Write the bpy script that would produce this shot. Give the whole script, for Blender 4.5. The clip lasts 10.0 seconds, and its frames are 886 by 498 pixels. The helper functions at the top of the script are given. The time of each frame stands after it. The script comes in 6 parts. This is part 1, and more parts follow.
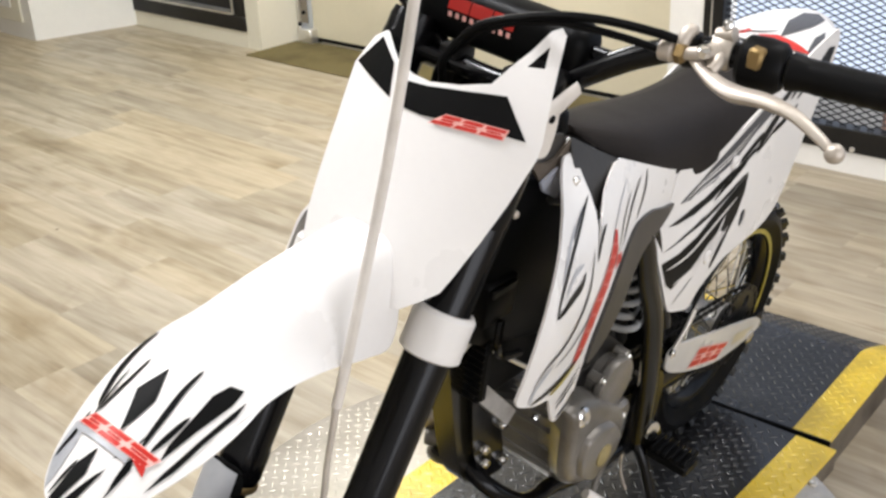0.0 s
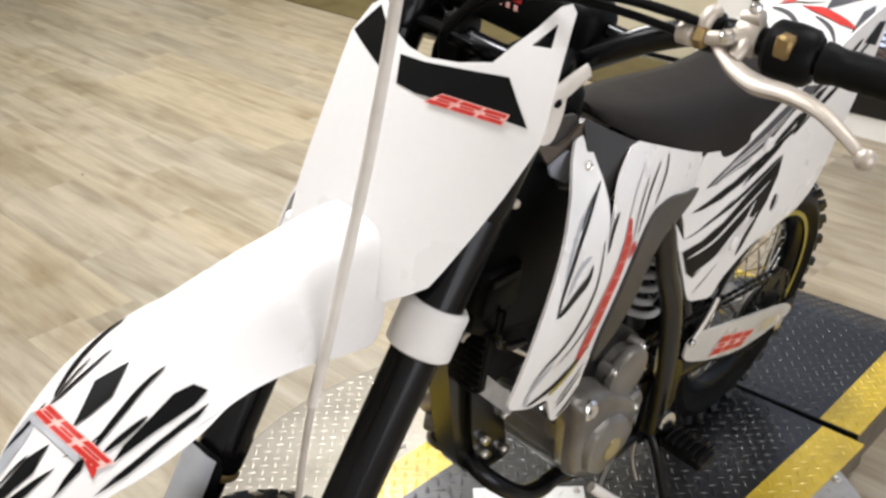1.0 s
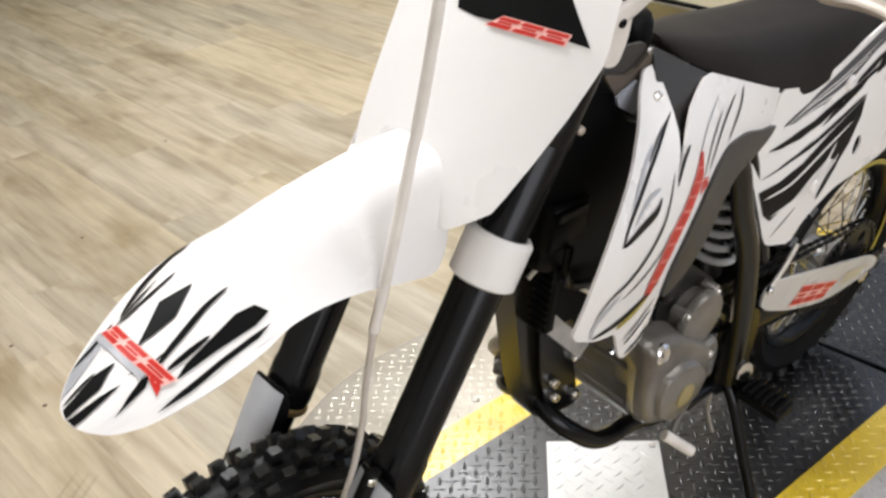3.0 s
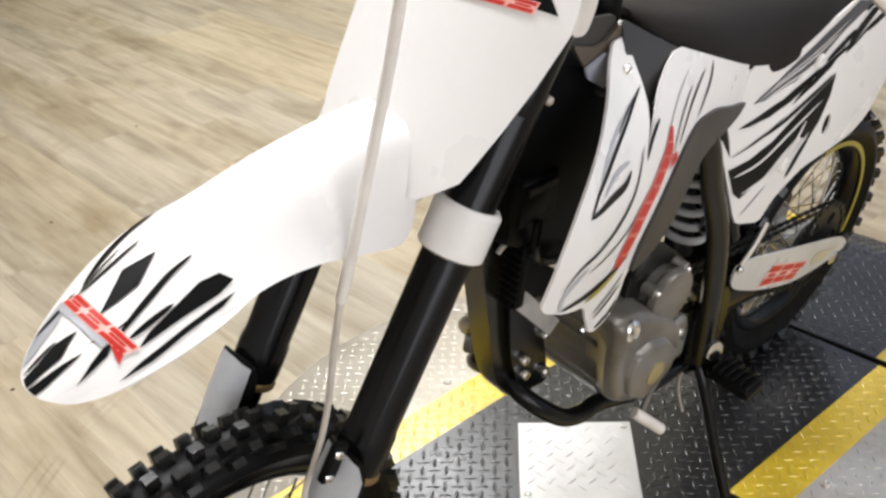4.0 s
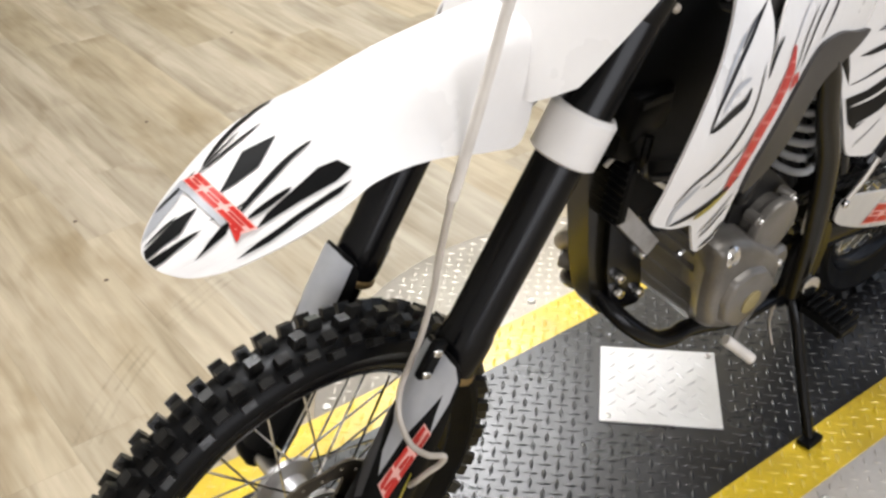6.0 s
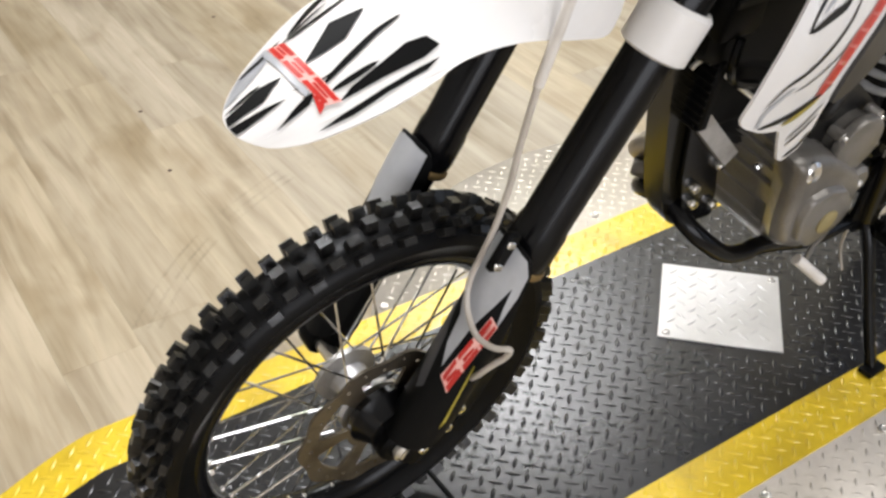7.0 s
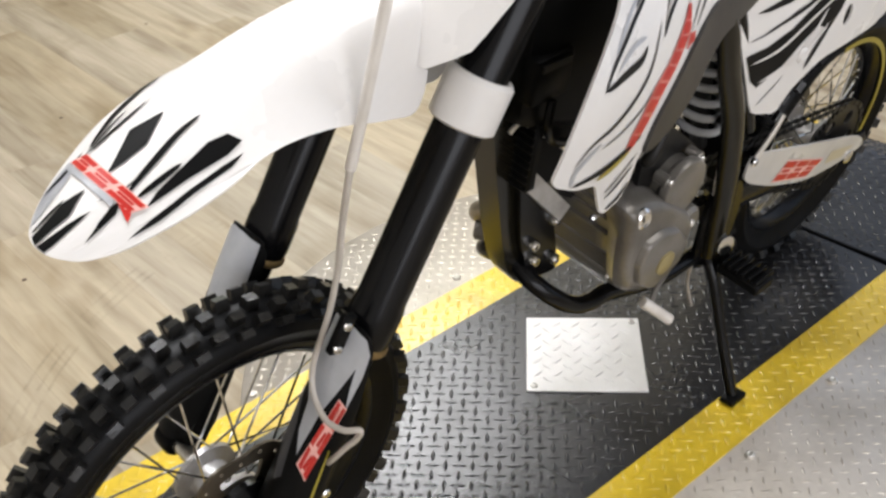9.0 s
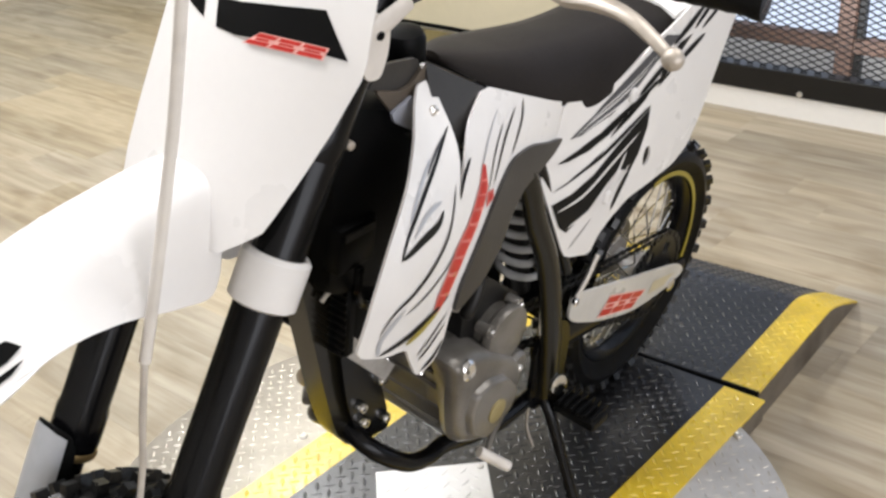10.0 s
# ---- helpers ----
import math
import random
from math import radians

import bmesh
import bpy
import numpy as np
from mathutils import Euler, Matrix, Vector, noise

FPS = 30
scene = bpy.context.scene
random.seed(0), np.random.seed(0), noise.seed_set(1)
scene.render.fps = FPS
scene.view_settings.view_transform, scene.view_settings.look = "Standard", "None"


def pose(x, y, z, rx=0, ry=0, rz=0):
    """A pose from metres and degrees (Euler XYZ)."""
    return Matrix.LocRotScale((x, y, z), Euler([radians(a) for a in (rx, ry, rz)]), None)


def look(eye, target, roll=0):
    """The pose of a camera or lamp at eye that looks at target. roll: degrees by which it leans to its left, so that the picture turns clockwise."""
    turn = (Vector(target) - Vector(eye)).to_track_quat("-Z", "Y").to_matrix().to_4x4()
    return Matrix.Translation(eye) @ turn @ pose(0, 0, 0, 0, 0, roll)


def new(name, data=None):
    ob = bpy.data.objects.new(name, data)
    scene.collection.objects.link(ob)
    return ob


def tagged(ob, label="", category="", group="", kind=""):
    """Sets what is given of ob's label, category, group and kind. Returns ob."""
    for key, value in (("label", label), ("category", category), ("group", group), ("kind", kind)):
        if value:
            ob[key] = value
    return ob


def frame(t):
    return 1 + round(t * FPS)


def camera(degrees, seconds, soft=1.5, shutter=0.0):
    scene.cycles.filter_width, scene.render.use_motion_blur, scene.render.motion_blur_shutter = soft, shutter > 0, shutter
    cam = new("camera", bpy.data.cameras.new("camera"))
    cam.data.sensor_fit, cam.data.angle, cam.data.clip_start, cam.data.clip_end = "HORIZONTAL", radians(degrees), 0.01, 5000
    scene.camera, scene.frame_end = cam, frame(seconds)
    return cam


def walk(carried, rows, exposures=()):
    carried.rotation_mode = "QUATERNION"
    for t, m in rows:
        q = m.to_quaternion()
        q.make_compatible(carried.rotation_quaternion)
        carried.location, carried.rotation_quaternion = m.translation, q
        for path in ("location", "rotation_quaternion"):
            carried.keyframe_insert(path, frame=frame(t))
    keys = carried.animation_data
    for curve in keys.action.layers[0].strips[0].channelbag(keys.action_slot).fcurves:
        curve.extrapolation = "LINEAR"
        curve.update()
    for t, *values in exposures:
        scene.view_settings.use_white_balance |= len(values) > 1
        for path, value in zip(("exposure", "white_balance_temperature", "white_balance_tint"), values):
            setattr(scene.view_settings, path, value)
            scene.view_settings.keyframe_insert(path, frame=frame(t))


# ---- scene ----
cam = camera(45.2, 10.0, 2.7)
PATH = [
    (0, (1.2970, 1.0140, 1.3970), (-0.0340, -0.2210, 0.5590), -2.60),
    (0.2, (1.2826, 1.0040, 1.3950), (-0.1053, -0.1645, 0.5495), -1.03),
    (0.5, (1.2640, 0.9810, 1.3990), (-0.1180, -0.1740, 0.5300), -0.90),
    (0.8, (1.2187, 0.9749, 1.3969), (-0.0688, -0.2484, 0.4962), -1.16),
    (1, (1.1890, 0.9860, 1.3980), (-0.0540, -0.2800, 0.4740), -1.50),
    (1.2, (1.1685, 0.9960, 1.3922), (-0.0457, -0.2855, 0.4715), -1.82),
    (1.5, (1.1460, 1.0020, 1.3820), (-0.0310, -0.2960, 0.4190), -3.70),
    (2, (1.1530, 1.0060, 1.3650), (-0.0080, -0.2790, 0.3640), -4.20),
    (2.5, (1.1700, 1.0100, 1.3530), (0.0250, -0.3060, 0.3730), -4.40),
    (2.7, (1.1800, 1.0080, 1.3520), (0.0710, -0.3600, 0.4050), -4.40),
    (3.8, (1.1880, 1.0160, 1.3240), (0.0390, -0.3010, 0.3520), -2.80),
    (4, (1.1830, 1.0170, 1.3230), (0.0390, -0.3080, 0.3550), -3.30),
    (4.5, (1.1930, 1.0200, 1.3170), (0.0820, -0.3160, 0.3270), -2.30),
    (5, (1.2010, 1.0190, 1.3110), (0.1130, -0.3240, 0.3040), -1.90),
    (5.5, (1.2130, 1.0080, 1.3010), (0.1750, -0.3480, 0.2600), -1.70),
    (5.7, (1.2160, 1.0060, 1.3010), (0.1960, -0.3550, 0.2490), -1.90),
    (6.8, (1.2440, 0.9900, 1.2700), (0.3440, -0.3630, 0.1040), -0.70),
    (7, (1.2500, 0.9900, 1.2600), (0.3780, -0.3590, 0.0690), -0.40),
    (7.5, (1.2740, 0.9780, 1.2370), (0.4530, -0.3480, -0.0150), -1.40),
    (7.8, (1.2945, 0.9739, 1.2386), (0.5082, -0.3786, -0.1075), -3.94),
    (8, (1.3000, 0.9750, 1.2310), (0.4990, -0.3530, -0.0320), -4.20),
    (8.2, (1.2889, 0.9831, 1.2477), (0.4406, -0.3434, -0.0044), -3.62),
    (8.5, (1.2580, 0.9990, 1.2510), (0.3150, -0.2910, 0.0490), -2.30),
    (8.8, (1.2146, 1.0164, 1.2693), (0.1948, -0.2638, 0.1291), -2.56),
    (9, (1.1950, 1.0280, 1.2780), (0.1240, -0.2550, 0.1790), -2.90),
    (9.2, (1.1722, 1.0347, 1.2892), (0.0443, -0.2421, 0.3093), -1.96),
    (9.5, (1.1570, 1.0590, 1.3080), (-0.0770, -0.2210, 0.3920), -2.40),
    (9.8, (1.1395, 1.0655, 1.3095), (-0.1557, -0.1597, 0.4063), -3.03),
    (10, (1.1290, 1.0680, 1.3120), (-0.2010, -0.1260, 0.4150), -3.60),
]
walk(cam, [(t, look(eye, target, roll)) for t, eye, target, roll in PATH],
     exposures=[(0, 0.62), (1, 0.54), (2, 0.53), (4.5, 0.58), (5.5, 0.60), (7.5, 0.60), (8.1, 0.59), (8.6, 0.47), (9.5, 0.48), (10, 0.60)])

H = 0.085                      # height of the platform's top above the room's floor
RAKE = radians(26.0)
CR, SR = math.cos(RAKE), math.sin(RAKE)

# ---- light ----
world = bpy.data.worlds.new("world")
scene.world = world
world.use_nodes = True
wn = world.node_tree.nodes
sky = wn.new("ShaderNodeTexSky")
sky.sky_type, sky.sun_disc, sky.sun_elevation, sky.sun_rotation = "NISHITA", False, radians(35), radians(200)
wn["Background"].inputs["Strength"].default_value = 0.1
world.node_tree.links.new(sky.outputs["Color"], wn["Background"].inputs["Color"])
NEAR, FAR, BACK = (0.94, 0.95, 1.0), (0.97, 0.97, 1.0), (0.84, 1.0, 0.80)
# third and fourth: fill lamps added to brighten the floor and right side
LAMPS = [(-1.4, -2.35, 44, 0.9, 0.5, FAR), (0.55, -0.25, 35, 0.42, 0.42, NEAR), (1.3, -1.2, 12, 1.1, 0.55, NEAR), (-0.8, 1.1, 13, 1.1, 0.55, NEAR), (-1.8, -3.6, 12, 1.9, 0.6, BACK)]
CEIL = 2.75


def area_lamp(x, y, z, power, w, d, colour, turn=(0, 0, 0)):
    li = bpy.data.lights.new("room_or_fill_lamp", "AREA")
    li.shape, li.size, li.size_y, li.energy, li.color = "RECTANGLE", w, d, power, colour
    ob = new("room_or_fill_lamp", li)
    ob.matrix_basis = pose(x, y, z, *turn)
    return ob


for lx, ly, lp, lw, ld, tint in LAMPS:
    area_lamp(lx, ly, CEIL - 0.06, lp, lw, ld, tint)
area_lamp(-2.62, 0.4, 1.1, 92, 2.8, 2.0, (0.90, 0.94, 1.0), (0, 90, 0))
# fill lamp in the added north window, no known source there
area_lamp(1.5, 4.22, 1.25, 68, 3.9, 2.0, (0.99, 0.97, 1.0), (-90, 0, 0))


# ---- materials ----
def surface(name, colour, rough=0.5, metal=0.0, grain=0.08, grain_scale=60.0, stain=0.1, stain_scale=4.0, bump=0.0, coat=0.0, rough_var=0.1, spec=0.5):
    ma = bpy.data.materials.new(name)
    ma.use_nodes = True
    nt = ma.node_tree
    bs = nt.nodes["Principled BSDF"]
    co = nt.nodes.new("ShaderNodeTexCoord")
    fine = nt.nodes.new("ShaderNodeTexNoise")
    fine.inputs["Scale"].default_value, fine.inputs["Detail"].default_value = grain_scale, 4
    wide = nt.nodes.new("ShaderNodeTexNoise")
    wide.inputs["Scale"].default_value, wide.inputs["Detail"].default_value = stain_scale, 5
    for n in (fine, wide):
        nt.links.new(co.outputs["Object"], n.inputs["Vector"])
    m1 = nt.nodes.new("ShaderNodeMix")
    m1.data_type = "RGBA"
    m1.inputs["A"].default_value = (*[c * (1 - grain) for c in colour], 1)
    m1.inputs["B"].default_value = (*[min(1, c * (1 + grain)) for c in colour], 1)
    nt.links.new(fine.outputs["Fac"], m1.inputs["Factor"])
    m2 = nt.nodes.new("ShaderNodeMix")
    m2.data_type, m2.blend_type = "RGBA", "MULTIPLY"
    m2.inputs["B"].default_value = (1 - stain * 2, 1 - stain * 2.1, 1 - stain * 2.3, 1)
    ramp = nt.nodes.new("ShaderNodeMapRange")
    ramp.inputs["From Min"].default_value, ramp.inputs["From Max"].default_value = 0.45, 0.75
    nt.links.new(wide.outputs["Fac"], ramp.inputs["Value"])
    nt.links.new(ramp.outputs["Result"], m2.inputs["Factor"])
    nt.links.new(m1.outputs["Result"], m2.inputs["A"])
    nt.links.new(m2.outputs["Result"], bs.inputs["Base Color"])
    rr = nt.nodes.new("ShaderNodeMapRange")
    rr.inputs["To Min"].default_value, rr.inputs["To Max"].default_value = max(0.02, rough - rough_var), min(1, rough + rough_var)
    nt.links.new(wide.outputs["Fac"], rr.inputs["Value"])
    nt.links.new(rr.outputs["Result"], bs.inputs["Roughness"])
    bs.inputs["Metallic"].default_value = metal
    bs.inputs["Coat Weight"].default_value = coat
    bs.inputs["Specular IOR Level"].default_value = spec
    if bump:
        bp = nt.nodes.new("ShaderNodeBump")
        bp.inputs["Strength"].default_value, bp.inputs["Distance"].default_value = bump, 0.002
        nt.links.new(fine.outputs["Fac"], bp.inputs["Height"])
        nt.links.new(bp.outputs["Normal"], bs.inputs["Normal"])
    return ma


WHITE = surface("white_plastic", (0.68, 0.66, 0.635), 0.30, 0, 0.02, 90, 0.012, 5, 0.02)
BLACK = surface("black_plastic", (0.0035, 0.0035, 0.0035), 0.42, 0, 0.2, 200, 0.1, 8, 0.05, spec=0.07)
GLOSSBLACK = surface("black_paint", (0.003, 0.003, 0.0033), 0.22, 0, 0.1, 100, 0.1, 10, spec=0.2)
DECALBLACK = surface("black_print", (0.004, 0.004, 0.004), 0.4, 0, 0.1, 100, 0.05, 10, spec=0.1)
DECALGREY = surface("grey_print", (0.07, 0.07, 0.075), 0.4, 0, 0.1, 100, 0.05, 10, spec=0.25)
DECALSILVER = surface("silver_print", (0.42, 0.43, 0.45), 0.35, 0.2, 0.1, 60, 0.1, 10)
RED = surface("red_print", (0.47, 0.022, 0.016), 0.35, 0, 0.08, 100, 0.05, 10)
LIGHTRED = surface("light_red_print", (0.66, 0.17, 0.15), 0.35, 0, 0.1, 100, 0.15, 30)
PINK = surface("pale_red_print", (0.80, 0.42, 0.37), 0.35, 0, 0.08, 100, 0.05, 10)
GREYPLASTIC = surface("grey_plastic", (0.034, 0.032, 0.030), 0.38, 0, 0.1, 150, 0.1, 8, 0.1, spec=0.35)
VINYL = surface("seat_vinyl", (0.0135, 0.0108, 0.0092), 0.6, 0, 0.2, 300, 0.1, 6, 0.25, spec=0.14)
RUBBER = surface("tyre_rubber", (0.0035, 0.0035, 0.0037), 0.40, 0, 0.3, 150, 0.25, 14, 0.15, spec=0.12)
SMOKE = surface("smoky_plastic", (0.52, 0.505, 0.48), 0.3, 0, 0.05, 90, 0.08, 8)
KNOB = surface("tread_rubber", (0.012, 0.0115, 0.0105), 0.30, 0, 0.6, 150, 0.6, 60, 0.4, spec=0.45)
SLEEVE = surface("pale_sleeve", (0.62, 0.58, 0.53), 0.35, 0, 0.06, 60, 0.08, 20)
FRAMEPAINT = surface("frame_paint", (0.008, 0.007, 0.0045), 0.2, 0.0, 0.15, 120, 0.1, 10, rough_var=0.05, spec=0.3)
CASE = surface("engine_case", (0.195, 0.182, 0.164), 0.34, 0.45, 0.14, 250, 0.25, 12, 0.2)
DARKCASE = surface("dark_engine_metal", (0.015, 0.0143, 0.0136), 0.42, 0.3, 0.15, 200, 0.25, 12, 0.2, spec=0.3)
CHROME = surface("polished_metal", (0.75, 0.74, 0.72), 0.16, 1.0, 0.05, 80, 0.06, 10)
ALLOY = surface("cast_alloy", (0.72, 0.70, 0.66), 0.32, 0.85, 0.08, 200, 0.1, 10, 0.1)
DISCSTEEL = surface("bronzed_steel", (0.17, 0.145, 0.11), 0.38, 0.8, 0.15, 180, 0.3, 25, 0.1)
HUBCAST = surface("cast_hub", (0.46, 0.45, 0.44), 0.42, 0.6, 0.1, 200, 0.2, 20, 0.15)
STEEL = surface("dull_steel", (0.32, 0.29, 0.25), 0.4, 0.9, 0.12, 150, 0.15, 20, 0.1)
BRASS = surface("dull_brass", (0.25, 0.17, 0.07), 0.5, 0.8, 0.1, 80, 0.1, 10)
HOSE = surface("clear_hose", (0.46, 0.42, 0.37), 0.32, 0, 0.08, 60, 0.1, 20)
OLIVE = surface("yellow_paint", (0.32, 0.26, 0.03), 0.4, 0, 0.1, 100, 0.1, 10)
TREADBLACK = surface("black_tread_plate", (0.014, 0.014, 0.0155), 0.28, 0.0, 0.3, 55, 0.25, 5, 0.2, 0.0, 0.07, spec=0.55)
TREADYELLOW = surface("yellow_tread_plate", (0.74, 0.52, 0.03), 0.29, 0, 0.12, 70, 0.2, 7, 0.15, 0.0, 0.1, spec=0.8)
TREADALU = surface("aluminium_tread_plate", (0.58, 0.535, 0.475), 0.42, 0.75, 0.12, 60, 0.16, 6, 0.1)
TREADPLATE = surface("bright_tread_plate", (0.62, 0.61, 0.60), 0.46, 0.5, 0.06, 60, 0.06, 8, 0.1)
RAMPSIDE = surface("ramp_side_metal", (0.16, 0.135, 0.105), 0.55, 0.4, 0.3, 120, 0.25, 10, 0.2)
WALLPAINT = surface("cream_wall_paint", (0.74, 0.70, 0.58), 0.6, 0, 0.03, 40, 0.03, 2, 0.1)
WHITEPAINT = surface("white_wall_paint", (0.80, 0.78, 0.74), 0.5, 0, 0.03, 40, 0.03, 2, 0.1)
DOORPAINT = surface("cream_door_paint", (0.66, 0.60, 0.45), 0.45, 0, 0.03, 40, 0.04, 2, 0.05)
FRAMEDARK = surface("dark_window_metal", (0.014, 0.013, 0.012), 0.4, 0.2, 0.2, 90, 0.1, 6, spec=0.3)
MIDCASE = surface("cast_crankcase", (0.145, 0.136, 0.122), 0.36, 0.4, 0.15, 220, 0.2, 12, 0.2)
MATT = surface("olive_door_mat", (0.13, 0.10, 0.035), 0.9, 0, 0.35, 220, 0.2, 5, 0.6)
TIMBER = surface("brown_timber", (0.085, 0.048, 0.033), 0.6, 0, 0.25, 60, 0.2, 6, 0.2)
CEILPAINT = surface("ceiling_paint", (0.60, 0.59, 0.56), 0.8, 0, 0.03, 30, 0.04, 2)


def glow(name, colour, strength):
    ma = bpy.data.materials.new(name)
    ma.use_nodes = True
    nt = ma.node_tree
    nt.nodes.remove(nt.nodes["Principled BSDF"])
    em = nt.nodes.new("ShaderNodeEmission")
    em.inputs["Color"].default_value, em.inputs["Strength"].default_value = (*colour, 1), strength
    nt.links.new(em.outputs["Emission"], nt.nodes["Material Output"].inputs["Surface"])
    return ma


DAYLIGHT = glow("bright_daylight", (0.70, 0.80, 1.0), 0.82)
LAMPGLOW = glow("lamp_diffuser", (1.0, 0.96, 0.88), 3.0)


def wood_floor():
    ma = bpy.data.materials.new("washed_oak_planks")
    ma.use_nodes = True
    nt = ma.node_tree
    bs = nt.nodes["Principled BSDF"]
    co = nt.nodes.new("ShaderNodeTexCoord")
    info = nt.nodes.new("ShaderNodeObjectInfo")
    shift = nt.nodes.new("ShaderNodeVectorMath")
    shift.operation = "MULTIPLY_ADD"
    shift.inputs[1].default_value = (37.0, 53.0, 11.0)
    nt.links.new(info.outputs["Random"], shift.inputs[0])
    nt.links.new(co.outputs["Object"], shift.inputs[2])

    def grainy(sx, sy, scale, detail):
        mp = nt.nodes.new("ShaderNodeMapping")
        mp.inputs["Scale"].default_value = (sx, sy, 1)
        nt.links.new(shift.outputs["Vector"], mp.inputs["Vector"])
        no = nt.nodes.new("ShaderNodeTexNoise")
        no.inputs["Scale"].default_value, no.inputs["Detail"].default_value = scale, detail
        no.inputs["Distortion"].default_value = 0.6
        nt.links.new(mp.outputs["Vector"], no.inputs["Vector"])
        return no

    streak, fine, knots = grainy(14, 1.2, 1.6, 6), grainy(60, 3.0, 2.0, 5), grainy(5, 2.5, 1.3, 3)
    cr = nt.nodes.new("ShaderNodeValToRGB")
    el = cr.color_ramp.elements
    el[0].position, el[0].color = 0.28, (0.265, 0.218, 0.158, 1)
    el[1].position, el[1].color = 0.72, (0.47, 0.412, 0.325, 1)
    e = el.new(0.42)
    e.color = (0.345, 0.295, 0.222, 1)
    e = el.new(0.55)
    e.color = (0.405, 0.352, 0.272, 1)
    nt.links.new(streak.outputs["Fac"], cr.inputs["Fac"])
    tone = nt.nodes.new("ShaderNodeMapRange")
    tone.inputs["To Min"].default_value, tone.inputs["To Max"].default_value = 0.87, 1.10
    nt.links.new(info.outputs["Random"], tone.inputs["Value"])
    mu = nt.nodes.new("ShaderNodeVectorMath")
    mu.operation = "SCALE"
    hue = nt.nodes.new("ShaderNodeMix")
    hue.data_type, hue.blend_type = "RGBA", "MULTIPLY"
    hue.inputs["B"].default_value = (1.03, 0.985, 0.88, 1)
    pick = nt.nodes.new("ShaderNodeMath")
    pick.operation = "PINGPONG"
    pick.inputs[1].default_value = 0.13
    nt.links.new(info.outputs["Random"], pick.inputs[0])
    spread = nt.nodes.new("ShaderNodeMapRange")
    spread.inputs["From Max"].default_value = 0.13
    nt.links.new(pick.outputs["Value"], spread.inputs["Value"])
    nt.links.new(spread.outputs["Result"], hue.inputs["Factor"])
    nt.links.new(cr.outputs["Color"], hue.inputs["A"])
    nt.links.new(hue.outputs["Result"], mu.inputs[0])
    nt.links.new(tone.outputs["Result"], mu.inputs["Scale"])
    fm = nt.nodes.new("ShaderNodeMix")
    fm.data_type, fm.blend_type = "RGBA", "MULTIPLY"
    fm.inputs["B"].default_value = (0.86, 0.83, 0.79, 1)
    fr = nt.nodes.new("ShaderNodeMapRange")
    fr.inputs["From Min"].default_value, fr.inputs["From Max"].default_value = 0.5, 0.75
    nt.links.new(fine.outputs["Fac"], fr.inputs["Value"])
    nt.links.new(fr.outputs["Result"], fm.inputs["Factor"])
    nt.links.new(mu.outputs["Vector"], fm.inputs["A"])
    km = nt.nodes.new("ShaderNodeMix")
    km.data_type, km.blend_type = "RGBA", "MULTIPLY"
    km.inputs["B"].default_value = (0.68, 0.62, 0.53, 1)
    kr = nt.nodes.new("ShaderNodeMapRange")
    kr.inputs["From Min"].default_value, kr.inputs["From Max"].default_value = 0.50, 0.78
    nt.links.new(knots.outputs["Fac"], kr.inputs["Value"])
    nt.links.new(kr.outputs["Result"], km.inputs["Factor"])
    nt.links.new(fm.outputs["Result"], km.inputs["A"])
    nt.links.new(km.outputs["Result"], bs.inputs["Base Color"])
    rg = nt.nodes.new("ShaderNodeMapRange")
    rg.inputs["To Min"].default_value, rg.inputs["To Max"].default_value = 0.34, 0.55
    nt.links.new(fine.outputs["Fac"], rg.inputs["Value"])
    nt.links.new(rg.outputs["Result"], bs.inputs["Roughness"])
    bp = nt.nodes.new("ShaderNodeBump")
    bp.inputs["Strength"].default_value, bp.inputs["Distance"].default_value = 0.15, 0.001
    nt.links.new(fine.outputs["Fac"], bp.inputs["Height"])
    nt.links.new(bp.outputs["Normal"], bs.inputs["Normal"])
    return ma


OAK = wood_floor()


# ---- mesh tools ----
def finish(bm, name, material, sharp=38):
    bmesh.ops.recalc_face_normals(bm, faces=bm.faces)
    me = bpy.data.meshes.new(name)
    bm.to_mesh(me)
    bm.free()
    me.materials.append(material)
    me.shade_smooth()
    me.set_sharp_from_angle(angle=radians(sharp))
    return me


def part(name, bm, material, parent, label="", m=None, sharp=38):
    ob = new(name, finish(bm, name, material, sharp))
    ob.parent = parent
    if m is not None:
        ob.matrix_basis = m
    if label:
        tagged(ob, label)
    return ob


def thing(name, bm, material, label, category, m=None, kind="", group="", sharp=38):
    ob = new(name, finish(bm, name, material, sharp))
    if m is not None:
        ob.matrix_basis = m
    return tagged(ob, label, category, group, kind)


def root(name, label, category, m=None, kind="", group=""):
    ob = new(name)
    if m is not None:
        ob.matrix_basis = m
    return tagged(ob, label, category, group, kind)


def box(x0, x1, y0, y1, z0, z1, bevel=0.0, seg=1, bm=None):
    bm = bm or bmesh.new()
    m = Matrix.LocRotScale(((x0 + x1) / 2, (y0 + y1) / 2, (z0 + z1) / 2), None, (x1 - x0, y1 - y0, z1 - z0))
    r = bmesh.ops.create_cube(bm, size=1, matrix=m)
    if bevel:
        es = list({e for v in r["verts"] for e in v.link_edges})
        bmesh.ops.bevel(bm, geom=es, offset=bevel, segments=seg, profile=0.5, affect="EDGES")
    return bm


